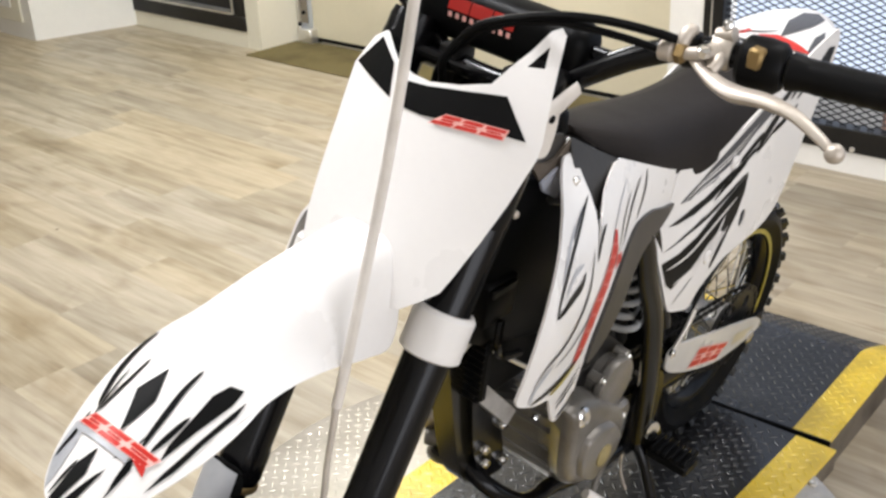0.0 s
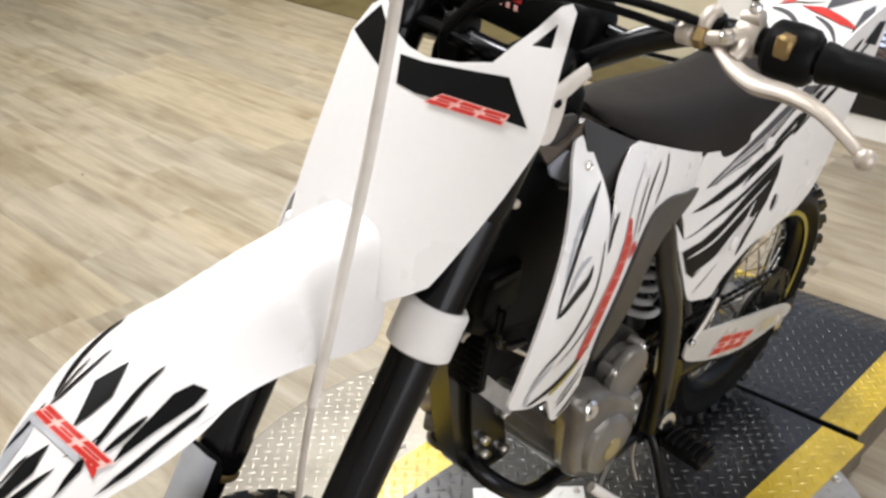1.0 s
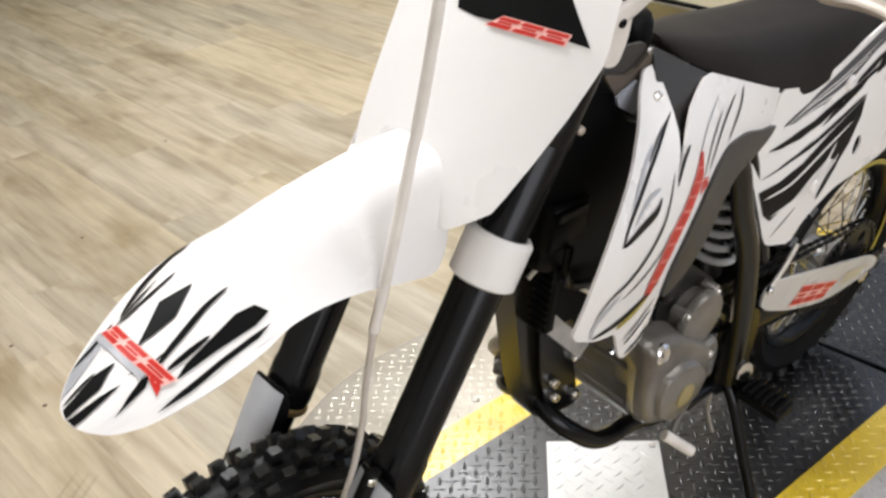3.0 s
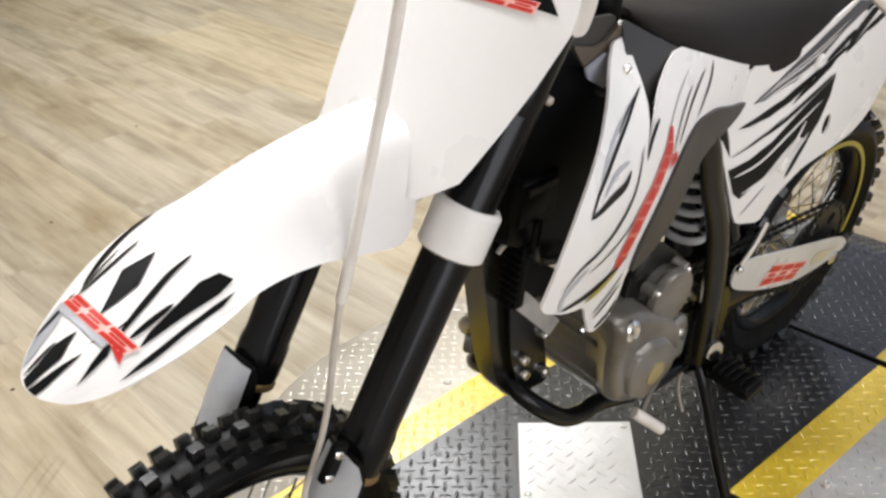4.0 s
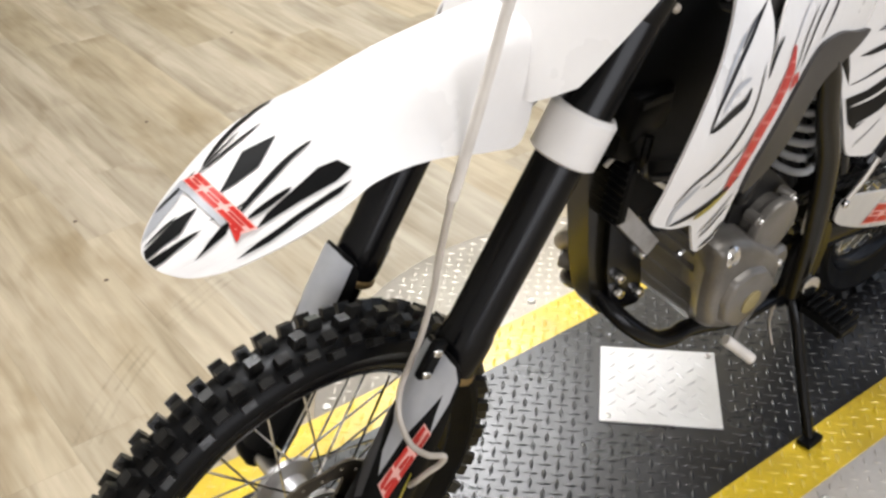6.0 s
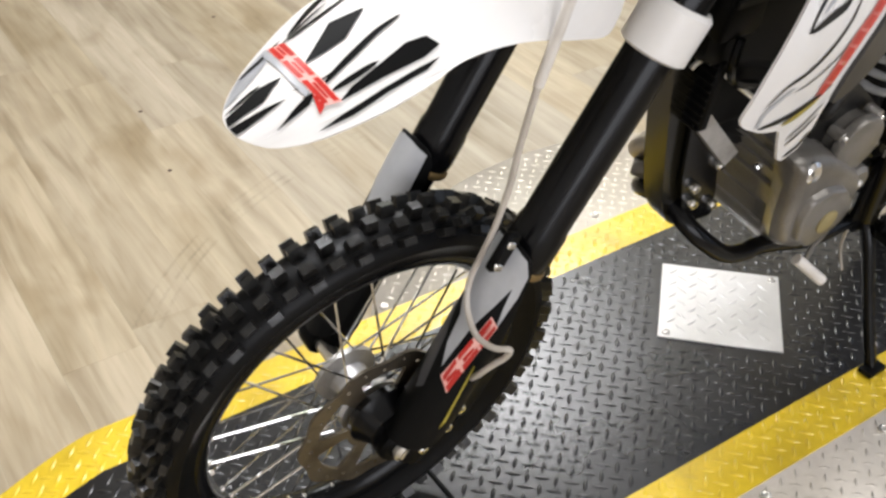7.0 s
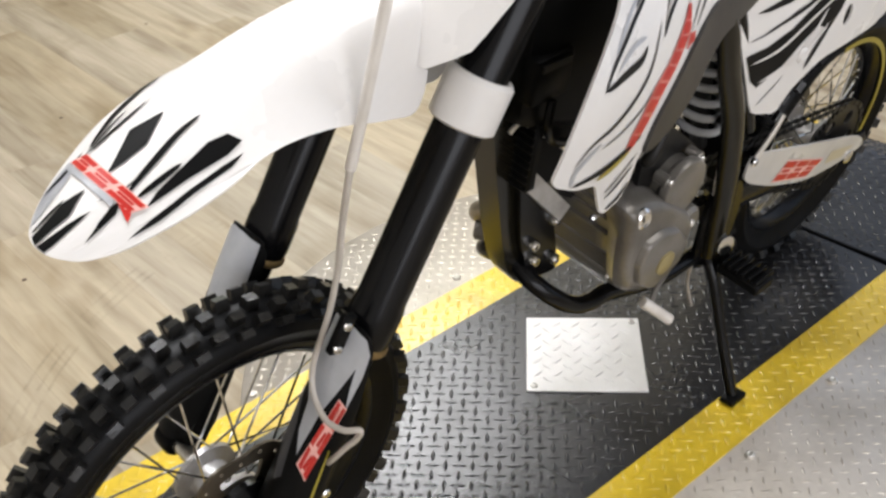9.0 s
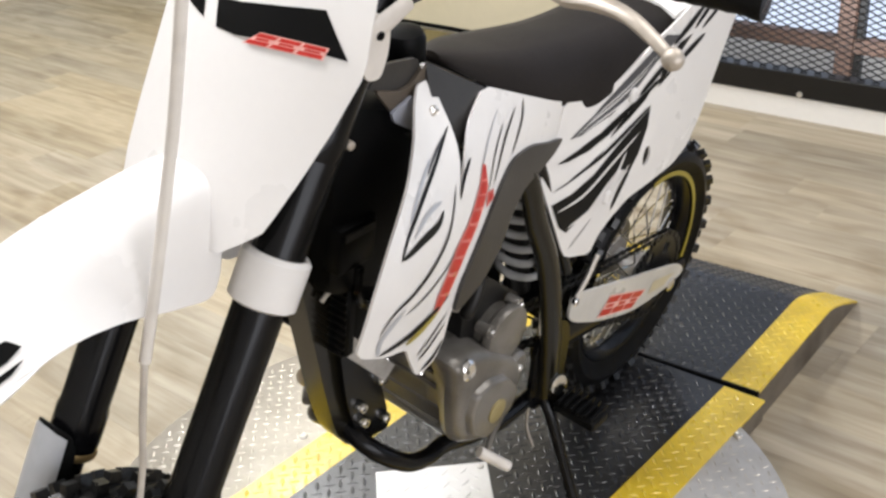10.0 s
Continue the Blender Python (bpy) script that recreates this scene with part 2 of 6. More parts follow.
def spline(points, n=8, closed=False):
    """Catmull-Rom through the points."""
    P = [Vector(p) for p in points]
    out = []
    k = len(P)
    for i in range(k if closed else k - 1):
        p0, p1, p2, p3 = (P[(i + d) % k] if closed else P[min(max(i + d, 0), k - 1)] for d in (-1, 0, 1, 2))
        for j in range(n):
            t = j / n
            out.append(0.5 * (2 * p1 + (p2 - p0) * t + (2 * p0 - 5 * p1 + 4 * p2 - p3) * t * t + (3 * p1 - p0 - 3 * p2 + p3) * t ** 3))
    if not closed:
        out.append(P[-1].copy())
    return out


def tube(points, radius, seg=10, n=6, bm=None, flat=1.0, caps=True, smooth=True, flat_axis=None, phase=0.0):
    """A round or oval bar along the points; radius: a number, or one for each point."""
    bm = bm or bmesh.new()
    P = spline(points, n) if smooth and len(points) > 2 else [Vector(p) for p in points]
    k = len(P)
    if isinstance(radius, (int, float)):
        R = [radius] * k
    else:
        R = [np.interp(i / (k - 1) * (len(radius) - 1), range(len(radius)), radius) for i in range(k)]
    rings = []
    side = None
    for i, p in enumerate(P):
        d = (P[min(i + 1, k - 1)] - P[max(i - 1, 0)]).normalized()
        if side is None:
            ref = Vector(flat_axis) if flat_axis else (Vector((0, 1, 0)) if abs(d.y) < 0.9 else Vector((1, 0, 0)))
            side = (ref - d * ref.dot(d)).normalized()
        else:
            side = (side - d * side.dot(d)).normalized()
        up = d.cross(side)
        rings.append([bm.verts.new(p + (side * math.cos(a) * flat + up * math.sin(a)) * R[i]) for a in (phase + 2 * math.pi * j / seg for j in range(seg))])
    for a, b in zip(rings, rings[1:]):
        for j in range(seg):
            bm.faces.new((a[j], a[(j + 1) % seg], b[(j + 1) % seg], b[j]))
    if caps:
        bm.faces.new(rings[0])
        bm.faces.new(rings[-1])
    return bm


def lathe(profile, seg=48, bm=None, closed=False, m=None):
    """Turns (radius, height) pairs about the local y axis."""
    bm = bm or bmesh.new()
    rings = []
    for r, h in profile:
        rings.append([bm.verts.new(Vector((r * math.cos(a), h, r * math.sin(a)))) for a in (2 * math.pi * j / seg for j in range(seg))])
    pairs = list(zip(rings, rings[1:])) + ([(rings[-1], rings[0])] if closed else [])
    for a, b in pairs:
        for j in range(seg):
            bm.faces.new((a[j], a[(j + 1) % seg], b[(j + 1) % seg], b[j]))
    if not closed:
        bm.faces.new(rings[0])
        bm.faces.new(rings[-1])
    if m is not None:
        bmesh.ops.transform(bm, matrix=m, verts=[v for r in rings for v in r])
    return bm


def turned(profile, at, axis, seg=20, bm=None):
    """A turned part at a place, along an axis."""
    q = Vector((0, 1, 0)).rotation_difference(Vector(axis))
    return lathe(profile, seg, bm, False, Matrix.Translation(at) @ q.to_matrix().to_4x4())


def bolt(at, axis, r=0.007, h=0.005, bm=None):
    return turned([(r, -0.002), (r, h * 0.7), (r * 0.75, h), (r * 0.5, h), (r * 0.45, h * 0.5)], at, axis, 8, bm)


def rounded(outline, cut=0.2, times=2):
    P = [np.array(p, float) for p in outline]
    for _ in range(times):
        Q = []
        for a, b in zip(P, P[1:] + P[:1]):
            Q += [a + (b - a) * cut, b - (b - a) * cut]
        P = Q
    return [tuple(p) for p in P]


def flat_mesh(outlines, size):
    """Fills closed outlines (the first is the rim, the rest are holes) with triangles no larger than about size."""
    bm = bmesh.new()
    for o in outlines:
        vs = [bm.verts.new((p[0], p[1], 0)) for p in o]
        for a, b in zip(vs, vs[1:] + vs[:1]):
            bm.edges.new((a, b))
    bmesh.ops.triangle_fill(bm, edges=bm.edges[:], use_beauty=True)
    for _ in range(4):
        long = [e for e in bm.edges if e.calc_length() > size]
        if not long:
            break
        bmesh.ops.subdivide_edges(bm, edges=long, cuts=1)
        bmesh.ops.triangulate(bm, faces=[f for f in bm.faces if len(f.verts) > 3])
    return bm


def shell(outlines, place, thick, size=0.03, lift=0.0, bm=None, out_sign=1):
    """A sheet over a surface: place(a, b) gives its points; thick goes inwards from it."""
    flat = flat_mesh(outlines, size)
    bm = bm or bmesh.new()
    d = 1e-4
    top, low = {}, {}
    for v in flat.verts:
        a, b = v.co.x, v.co.y
        p = Vector(place(a, b))
        n = (Vector(place(a + d, b)) - p).cross(Vector(place(a, b + d)) - p).normalized() * out_sign
        top[v] = bm.verts.new(p + n * lift)
        low[v] = bm.verts.new(p + n * (lift - thick)) if thick else None
    for f in flat.faces:
        vs = list(f.verts)
        bm.faces.new([top[v] for v in vs])
        if thick:
            bm.faces.new([low[v] for v in reversed(vs)])
    if thick:
        for e in flat.edges:
            if len(e.link_faces) == 1:
                a, b = e.verts
                bm.faces.new((top[a], top[b], low[b], low[a]))
    flat.free()
    return bm


def spike(points, width, ends=(0.0, 0.0)):
    """A tapered stroke along a line of 2D points."""
    P = [np.array(p, float) for p in points]
    if len(P) > 2:
        P = [np.array((v.x, v.y)) for v in spline([(p[0], p[1], 0) for p in P], 4)]
    k = len(P)
    left, right = [], []
    for i, p in enumerate(P):
        d = P[min(i + 1, k - 1)] - P[max(i - 1, 0)]
        d = d / (np.linalg.norm(d) + 1e-9)
        t = i / (k - 1)
        w = width * (1 - (2 * t - 1) ** 2) ** 0.7 + ends[0] * (1 - t) + ends[1] * t + 1e-4
        nrm = np.array((-d[1], d[0])) * w / 2
        left.append(tuple(p + nrm))
        right.append(tuple(p - nrm))
    return left + right[::-1]


def print_on(name, polys, place, material, parent, lift=0.0012, m=None, size=0.03, sign=1, label=""):
    """Thin prints over a surface, each outline a part of its own."""
    for p in polys:
        part(name, shell([p], place, 0.0, size, lift, None, sign), material, parent, label, m)


def emblem(quad, place, parent, lift=0.002, size=0.03, sign=1, label="slanted red emblem"):
    """A slanted badge of red block shapes with pale edges; quad: start low, end low, end high, start high."""
    a, b, c, d = (np.array(q, float) for q in quad)

    def at(u, v):
        return tuple((a + (b - a) * u) * (1 - v) + (d + (c - d) * u) * v)
    part("emblem", shell([[at(0, 0), at(1, 0), at(1, 1), at(0, 1)]], place, 0.0, size, lift, None, sign), PINK, parent, label)
    for k in range(3):
        for shape in ([(0.05, 0.08), (0.95, 0.08), (0.95, 0.36), (0.05, 0.36)], [(0.20, 0.43), (0.80, 0.43), (0.80, 0.58), (0.20, 0.58)], [(0.05, 0.65), (0.95, 0.65), (0.95, 0.93), (0.05, 0.93)]):
            part("emblem_block", shell([[at((k + u * 0.96 + 0.02) / 3, v) for u, v in shape]], place, 0.0, size, lift + 0.0006, None, sign), RED, parent)


# ---- surfaces ----
def plate_spline(pts):
    """A smooth height over the plane through (x, z, height) triples."""
    A = np.array(pts, float)
    k = len(A)

    def ker(r2):
        return np.where(r2 > 1e-12, r2 * np.log(np.maximum(r2, 1e-12)), 0.0)
    d2 = ((A[:, None, :2] - A[None, :, :2]) ** 2).sum(-1)
    Q = np.c_[np.ones(k), A[:, :2]]
    M = np.zeros((k + 3, k + 3))
    M[:k, :k], M[:k, k:], M[k:, :k] = ker(d2) + 2e-4 * np.eye(k), Q, Q.T
    w = np.linalg.solve(M, np.r_[A[:, 2], 0, 0, 0])

    def height(x, z):
        r2 = (A[:, 0] - x) ** 2 + (A[:, 1] - z) ** 2
        return float(ker(r2) @ w[:k] + w[k] + w[k + 1] * x + w[k + 2] * z)
    return height


shroud_y = plate_spline([(.264, .937, .079), (.315, .93, .10), (.43, .888, .168), (.436, .853, .186), (.504, .762, .192), (.437, .717, .184), (.363, .651, .170), (.251, .909, .106), (.127, .814, .112), (.208, .741, .138), (-.048, .776, .083), (.155, .926, .084), (0, .86, .086)])
panel_y = plate_spline([(-.285, .683, .109), (-.171, .645, .114), (-.086, .558, .110), (-.124, .811, .084), (-.01, .785, .092), (-.54, .728, .095), (-.60, .95, .085), (-.302, .93, .088), (.008, .681, .104), (-.129, .482, .107)])


def on_shroud(x, z):
    return (x, shroud_y(x, z), z)


def on_panel(x, z):
    return (x, panel_y(x, z), z)


def on_plate(y, s):
    """The number plate: y across, s up along the fork."""
    c = 0.918 - 1.9 * y * y - 0.25 * max(0, s - 0.74) ** 1.5
    return (c * CR - s * SR, y, c * SR + s * CR)


FEND = [(0.00, .520, .940, .070, .105), (0.15, .585, .943, .079, .135), (0.30, .650, .938, .080, .102), (0.45, .720, .926, .084, .067), (0.60, .790, .902, .085, .039), (0.75, .860, .867, .081, .023), (0.90, .930, .828, .062, .014), (1.00, .970, .803, .042, .008)]


def on_fender(u, v):
    """The front fender: u along it from the fork to the tip, v across from -1 to 1 (left)."""
    U = [f[0] for f in FEND]
    i = min(max(int(np.searchsorted(U, u)) - 1, 0), len(U) - 2)
    t = (u - U[i]) / (U[i + 1] - U[i])

    def cr(k):
        p0, p1, p2, p3 = (FEND[min(max(i + d, 0), len(U) - 1)][k] for d in (-1, 0, 1, 2))
        return 0.5 * (2 * p1 + (p2 - p0) * t + (2 * p0 - 5 * p1 + 4 * p2 - p3) * t * t + (3 * p1 - p0 - 3 * p2 + p3) * t ** 3)
    x, z, w, drop = cr(1), cr(2), cr(3), cr(4)
    a = abs(v)
    fold = min(0.64, max(0.34, 0.72 - 0.58 * u))
    soft = [0.11 * math.log(1 + math.exp((q - fold) / 0.11)) for q in (0.0, a, 1.0)]
    bend = (soft[1] - soft[0]) / (soft[2] - soft[0])
    return (x - 0.012 * a ** 2, v * w - 0.006, z - drop * bend)


def fender_stroke(points, width):
    """A tapered stroke over the fender, drawn at its true length and breadth."""
    return [(a / 0.45, b / 0.082) for a, b in spike([(u * 0.45, v * 0.082) for u, v in points], width)]


GX, GR = 0.088, 0.036


def on_guard(a, s):
    """The left fork guard: a degrees round the leg from the front towards the outside, s up along the fork."""
    r = GR + 0.006 * math.cos(radians(a - 30))
    c, y = 0.848 + r * math.cos(radians(a)), GX + r * math.sin(radians(a))
    return (c * CR - s * SR, y, c * SR + s * CR)


# ---- end of surfaces ----
def along(c, s, y=0.0):
    """A place beside the fork: c ahead of, s up along, y to the left."""
    return Vector((c * CR - s * SR, y, c * SR + s * CR))


UP = Vector((-SR, 0, CR))


def mirror_bm(bm):
    bmesh.ops.scale(bm, vec=(1, -1, 1), verts=bm.verts)
    return bm


# ---- the room ----
tagged(thing("ground_slab", box(-3.4, 4.2, -9.2, 4.2, -H - 0.15, -H - 0.012), surface("grey_screed", (0.25, 0.23, 0.2), 0.9), "grey screed under the plank floor", "floor", kind="structure"))
floor = root("floor", "washed oak plank floor, pale and grey streaked", "floor", kind="structure")

XW = -2.478                    # inner face of the window wall
Z0 = -H
thing("wall_window_base", box(XW - 0.16, XW, -1.18, 4.2, Z0 - 0.01, 0.0), WHITEPAINT, "white painted low wall under the mesh window", "wall", kind="structure")
thing("wall_window_pier", box(XW - 0.16, XW, -1.18, -1.035, 0.0, CEIL + 0.05), WHITEPAINT, "white painted pier beside the door recess", "wall", kind="structure")
thing("wall_window_head", box(XW - 0.16, XW, -1.035, 4.2, 2.2, CEIL + 0.05), WHITEPAINT, "white painted wall above the mesh window", "wall", kind="structure")
thing("wall_recess_right", box(-2.95, XW - 0.162, -1.24, -1.14, Z0 - 0.01, CEIL + 0.05), WHITEPAINT, "white painted side of the door recess", "wall", kind="structure")
thing("wall_recess_left", box(-2.95, -2.452, -3.92, -3.80, Z0 - 0.01, CEIL + 0.05), WALLPAINT, "cream painted side of the door recess", "wall", kind="structure")
thing("wall_door_head", box(-2.90, -2.46, -3.798, -1.242, 2.35, CEIL + 0.05), WALLPAINT, "cream painted wall above the door", "wall", kind="structure")
thing("wall_left_base", box(-2.61, -2.45, -5.16, -3.922, Z0 - 0.01, 0.01), WALLPAINT, "cream painted low wall under the dark window", "wall", kind="structure")
thing("wall_left_pier", box(-2.61, -2.45, -5.16, -5.06, 0.01, CEIL + 0.05), WALLPAINT, "cream painted corner pier", "wall", kind="structure")
thing("wall_left_head", box(-2.61, -2.45, -5.06, -3.922, 2.2, CEIL + 0.05), WALLPAINT, "cream painted wall above the dark window", "wall", kind="structure")
col = bmesh.new()
vs = [(-2.61, -5.06), (-2.42, -5.06), (-1.83, -5.22), (-1.83, -9.2), (-2.61, -9.2)]
lo = [col.verts.new((x, y, Z0 - 0.01)) for x, y in vs]
hi = [col.verts.new((x, y, CEIL + 0.05)) for x, y in vs]
col.faces.new(lo)
col.faces.new(hi)
for i in range(5):
    col.faces.new((lo[i], lo[(i + 1) % 5], hi[(i + 1) % 5], hi[i]))
bmesh.ops.translate(col, vec=(0, -0.002, 0), verts=col.verts)
pier = thing("wall_left_return", col, WHITEPAINT, "pale painted wall return with a framed panel", "wall", kind="structure")
trim = box(-1.829, -1.812, -6.4, -5.32, 0.02, 1.0, 0.004)
part("panel_frame", trim, WALLPAINT, pier, "cream raised panel frame")
part("panel", box(-1.826, -1.806, -6.3, -5.42, 0.10, 0.9, 0.004), WHITEPAINT, pier)
thing("wall_back", box(-1.9, 4.2, -9.3, -9.2, Z0 - 0.01, CEIL + 0.05), WALLPAINT, "plain cream painted wall", "wall", kind="structure")
thing("wall_east", box(4.2, 4.3, -9.3, 4.3, Z0 - 0.01, CEIL + 0.05), WHITEPAINT, "plain white painted wall", "wall", kind="structure")
WX0, WX1, WZ0, WZ1 = -0.5, 3.5, 0.2, 2.3    # an unseen window, added to light the bike's near side
thing("wall_north_base", box(-2.64, 4.2, 4.2, 4.3, Z0 - 0.01, WZ0), WHITEPAINT, "plain white painted wall under the added window", "wall", kind="structure")
thing("wall_north_head", box(-2.64, 4.2, 4.2, 4.3, WZ1, CEIL + 0.05), WHITEPAINT, "plain white painted wall above the added window", "wall", kind="structure")
thing("wall_north_left", box(WX1, 4.2, 4.2, 4.3, WZ0, WZ1), WHITEPAINT, "plain white painted pier beside the added window", "wall", kind="structure")
thing("wall_north_right", box(-2.64, WX0, 4.2, 4.3, WZ0, WZ1), WHITEPAINT, "plain white painted pier beside the added window", "wall", kind="structure")
fill_window = root("added_window", "wide window with dark metal frames, added out of view as fill", "window", kind="structure")
for x in (WX0, WX0 + 1.3, WX0 + 2.65, WX1 - 0.05):
    part("window_frame", box(x, x + 0.05, 4.225, 4.275, WZ0 + 0.05, WZ1 - 0.05, 0.004), FRAMEDARK, fill_window)
for z in (WZ0, WZ1 - 0.05):
    part("window_rail", box(WX0, WX1, 4.225, 4.275, z, z + 0.05, 0.004), FRAMEDARK, fill_window)
# glowing sheet added behind the made-up north window
thing("backdrop_added", box(-4.0, 6.5, 6.0, 6.05, -0.5, 3.5), DAYLIGHT, "bright bluish glow put behind the added window", "backdrop", kind="structure")
thing("ceiling", box(-3.1, 4.3, -9.3, 4.3, CEIL + 0.05, CEIL + 0.15), CEILPAINT, "plain pale ceiling", "ceiling", kind="structure")

# roll-up door in the recess
door = root("door_1", "closed cream sectional door with a black rubber seal", "door", kind="structure")
part("leaf", box(-2.80, -2.76, -3.70, -1.30, -0.055, 2.4, 0.004), DOORPAINT, door)
part("seal", box(-2.79, -2.755, -3.68, -1.30, Z0 + 0.006, -0.056, 0.004), BLACK, door, "black rubber bottom seal")
part("seal_rail", box(-2.752, -2.742, -3.62, -1.30, Z0 + 0.004, Z0 + 0.014), ALLOY, door, "bright metal threshold strip")
part("leaf_trim", box(-2.759, -2.75, -1.345, -1.30, -0.05, 2.35), WHITEPAINT, door)
part("track", box(-2.77, -2.72, -3.79, -3.765, Z0 + 0.03, 2.35, 0.003), ALLOY, door, "galvanised door track")
part("track_flange", box(-2.735, -2.73, -3.765, -3.705, 0.03, 2.35), STEEL, door)
part("bracket", box(-2.76, -2.70, -3.78, -3.66, Z0 + 0.004, 0.0, 0.006), ALLOY, door, "galvanised foot bracket")
for y, z in ((-3.74, 0.03), (-3.70, 0.10)):
    part("roller_bolt", bolt((-2.70, y, z), (1, 0, 0), 0.012, 0.012), BLACK, door)
thing("door_mat", box(-2.745, -2.33, -3.80, -1.22, Z0 - 0.002, Z0 + 0.007, 0.003), MATT, "olive brown ribbed mat in front of the door", "mat")

# mesh window
win = root("window_1", "dark framed window behind black expanded metal mesh", "window", kind="structure")
part("sill_frame", box(XW - 0.06, XW + 0.012, -1.035, 4.2, 0.0, 0.088, 0.004), FRAMEDARK, win, "dark metal bottom rail")
part("side_frame", box(XW - 0.06, XW + 0.010, -1.033, -0.95, 0.09, 2.2, 0.004), FRAMEDARK, win, "dark metal side rail")
part("top_frame", box(XW - 0.06, XW + 0.010, -0.948, 4.2, 2.12, 2.2, 0.004), FRAMEDARK, win)
part("frame_bead", tube([(XW + 0.012, -0.995, 0.09), (XW + 0.012, -0.995, 2.19)], 0.004, 6), ALLOY, win, "thin bright bead")
for y in (-0.99, -0.386, 0.25):
    part("fixing_bolt", bolt((XW + 0.012, y, 0.014), (1, 0, 0), 0.011, 0.006), ALLOY, win)
mesh = bmesh.new()
W, P2 = 0.052, 0.024           # one diamond: width and height
y0, y1, z0, z1 = -0.95, 2.0, 0.088, 1.3
xm = XW - 0.02
k = (P2 / W)
n = int((y1 - y0 + (z1 - z0) / k) / W)
for sgn in (1, -1):
    for i in range(n + 1):
        if sgn > 0:
            ya = y0 + i * W - (z1 - z0) / k
        else:
            ya = y0 + i * W
        yb = ya + sgn * (z1 - z0) / k
        pa, pb = np.array((ya, z0)), np.array((yb, z1))
        d = pb - pa
        ta, tb = 0.0, 1.0
        for lim, sign in ((y0, 1), (y1, -1)):
            fa, fb = sign * (pa[0] - lim), sign * (pb[0] - lim)
            if fa < 0 and fb < 0:
                ta = 2
            elif fa < 0:
                ta = max(ta, fa / (fa - fb))
            elif fb < 0:
                tb = min(tb, fa / (fa - fb))
        if ta < tb:
            a, b = pa + d * ta, pa + d * tb
            nrm = np.array((-d[1], d[0])) / np.linalg.norm(d) * 0.0021
            q = [mesh.verts.new((xm + ox, *(p + nrm * s))) for ox in (0, 0.003) for p, s in ((a, 1), (a, -1), (b, -1), (b, 1))]
            mesh.faces.new(q[:4])
            mesh.faces.new(q[4:])
            mesh.faces.new((q[0], q[3], q[7], q[4]))
            mesh.faces.new((q[1], q[2], q[6], q[5]))
tagged(part("wire_mesh", mesh, FRAMEDARK, win, "black diamond expanded metal mesh"), kind="stuff")
far = root("window_posts", "brown timber posts and rail outside the mesh window", "fence", kind="structure")
for y in (-0.47, 0.75, 1.95):
    part("post", box(-3.06, -2.98, y, y + 0.07, Z0, 2.2, 0.004), TIMBER, far)
    part("post_strip", box(-3.03, -3.0, y + 0.072, y + 0.10, Z0, 2.2), FRAMEDARK, far)
part("rail", box(-3.05, -2.99, -0.95, 2.0, 0.025, 0.085, 0.004), TIMBER, far)
thing("backdrop_daylight", box(-4.6, -4.55, -6.0, 5.0, -0.5, 3.5), DAYLIGHT, "bright bluish daylight outside the windows", "backdrop", kind="structure")

# dark window in the left wall
win2 = root("window_2", "low dark framed window in the cream wall", "window", kind="structure")
part("bottom_frame", box(-2.53, -2.44, -5.06, -3.925, 0.01, 0.095, 0.004), FRAMEDARK, win2)
part("side_frame", box(-2.53, -2.44, -4.01, -3.925, 0.097, 2.2, 0.004), FRAMEDARK, win2)
part("side_frame", box(-2.53, -2.44, -5.06, -4.98, 0.097, 2.2, 0.004), FRAMEDARK, win2)
part("bead", box(-2.50, -2.436, -4.03, -4.012, 0.10, 2.2), ALLOY, win2, "bright metal bead")
part("bead", box(-2.50, -2.436, -4.98, -4.03, 0.097, 0.108), ALLOY, win2, "bright metal bead")
part("sash", box(-2.55, -2.50, -4.90, -4.09, 0.109, 0.17, 0.004), FRAMEDARK, win2)
for i in range(14):
    part("louvre", box(-2.57, -2.53, -4.90, -4.09, 0.18 + i * 0.03, 0.196 + i * 0.03, 0.003), ALLOY, win2)
part("backing", box(-2.60, -2.59, -4.98, -4.01, 0.10, 2.2), surface("pale_blind", (0.55, 0.58, 0.60), 0.6), win2)

# ceiling lights, all out of view; the third and fourth are added fill
for lx, ly, lp, lw, ld, tint in LAMPS:
    light = root("ceiling_light", "unseen white rectangular ceiling light with a diffuser", "ceiling light", pose(lx, ly, CEIL + 0.02), group="ceiling lights")
    part("housing", box(-lw / 2 - 0.05, lw / 2 + 0.05, -ld / 2 - 0.05, ld / 2 + 0.05, -0.02, 0.028, 0.004), WHITEPAINT, light)
    part("diffuser", box(-lw / 2, lw / 2, -ld / 2, ld / 2, -0.035, -0.021, 0.003), LAMPGLOW, light)


# ---- the turntable platform ----
LUG = 0.0225
RING = 0.645
XS = 0.662                     # the seams between the turntable and its ramps
YB, YO = 0.2435, 0.335         # edges of the black band and of the yellow bands
RAMP = 1.29


def ramp_z(x):
    """Height of the top: flat over the turntable and most of a ramp, then sloping to the floor."""
    a = abs(x)
    t = min(max((a - 1.08) / (RAMP - 1.08), 0), 1)
    return -(H - 0.006) * (t ** 1.25)


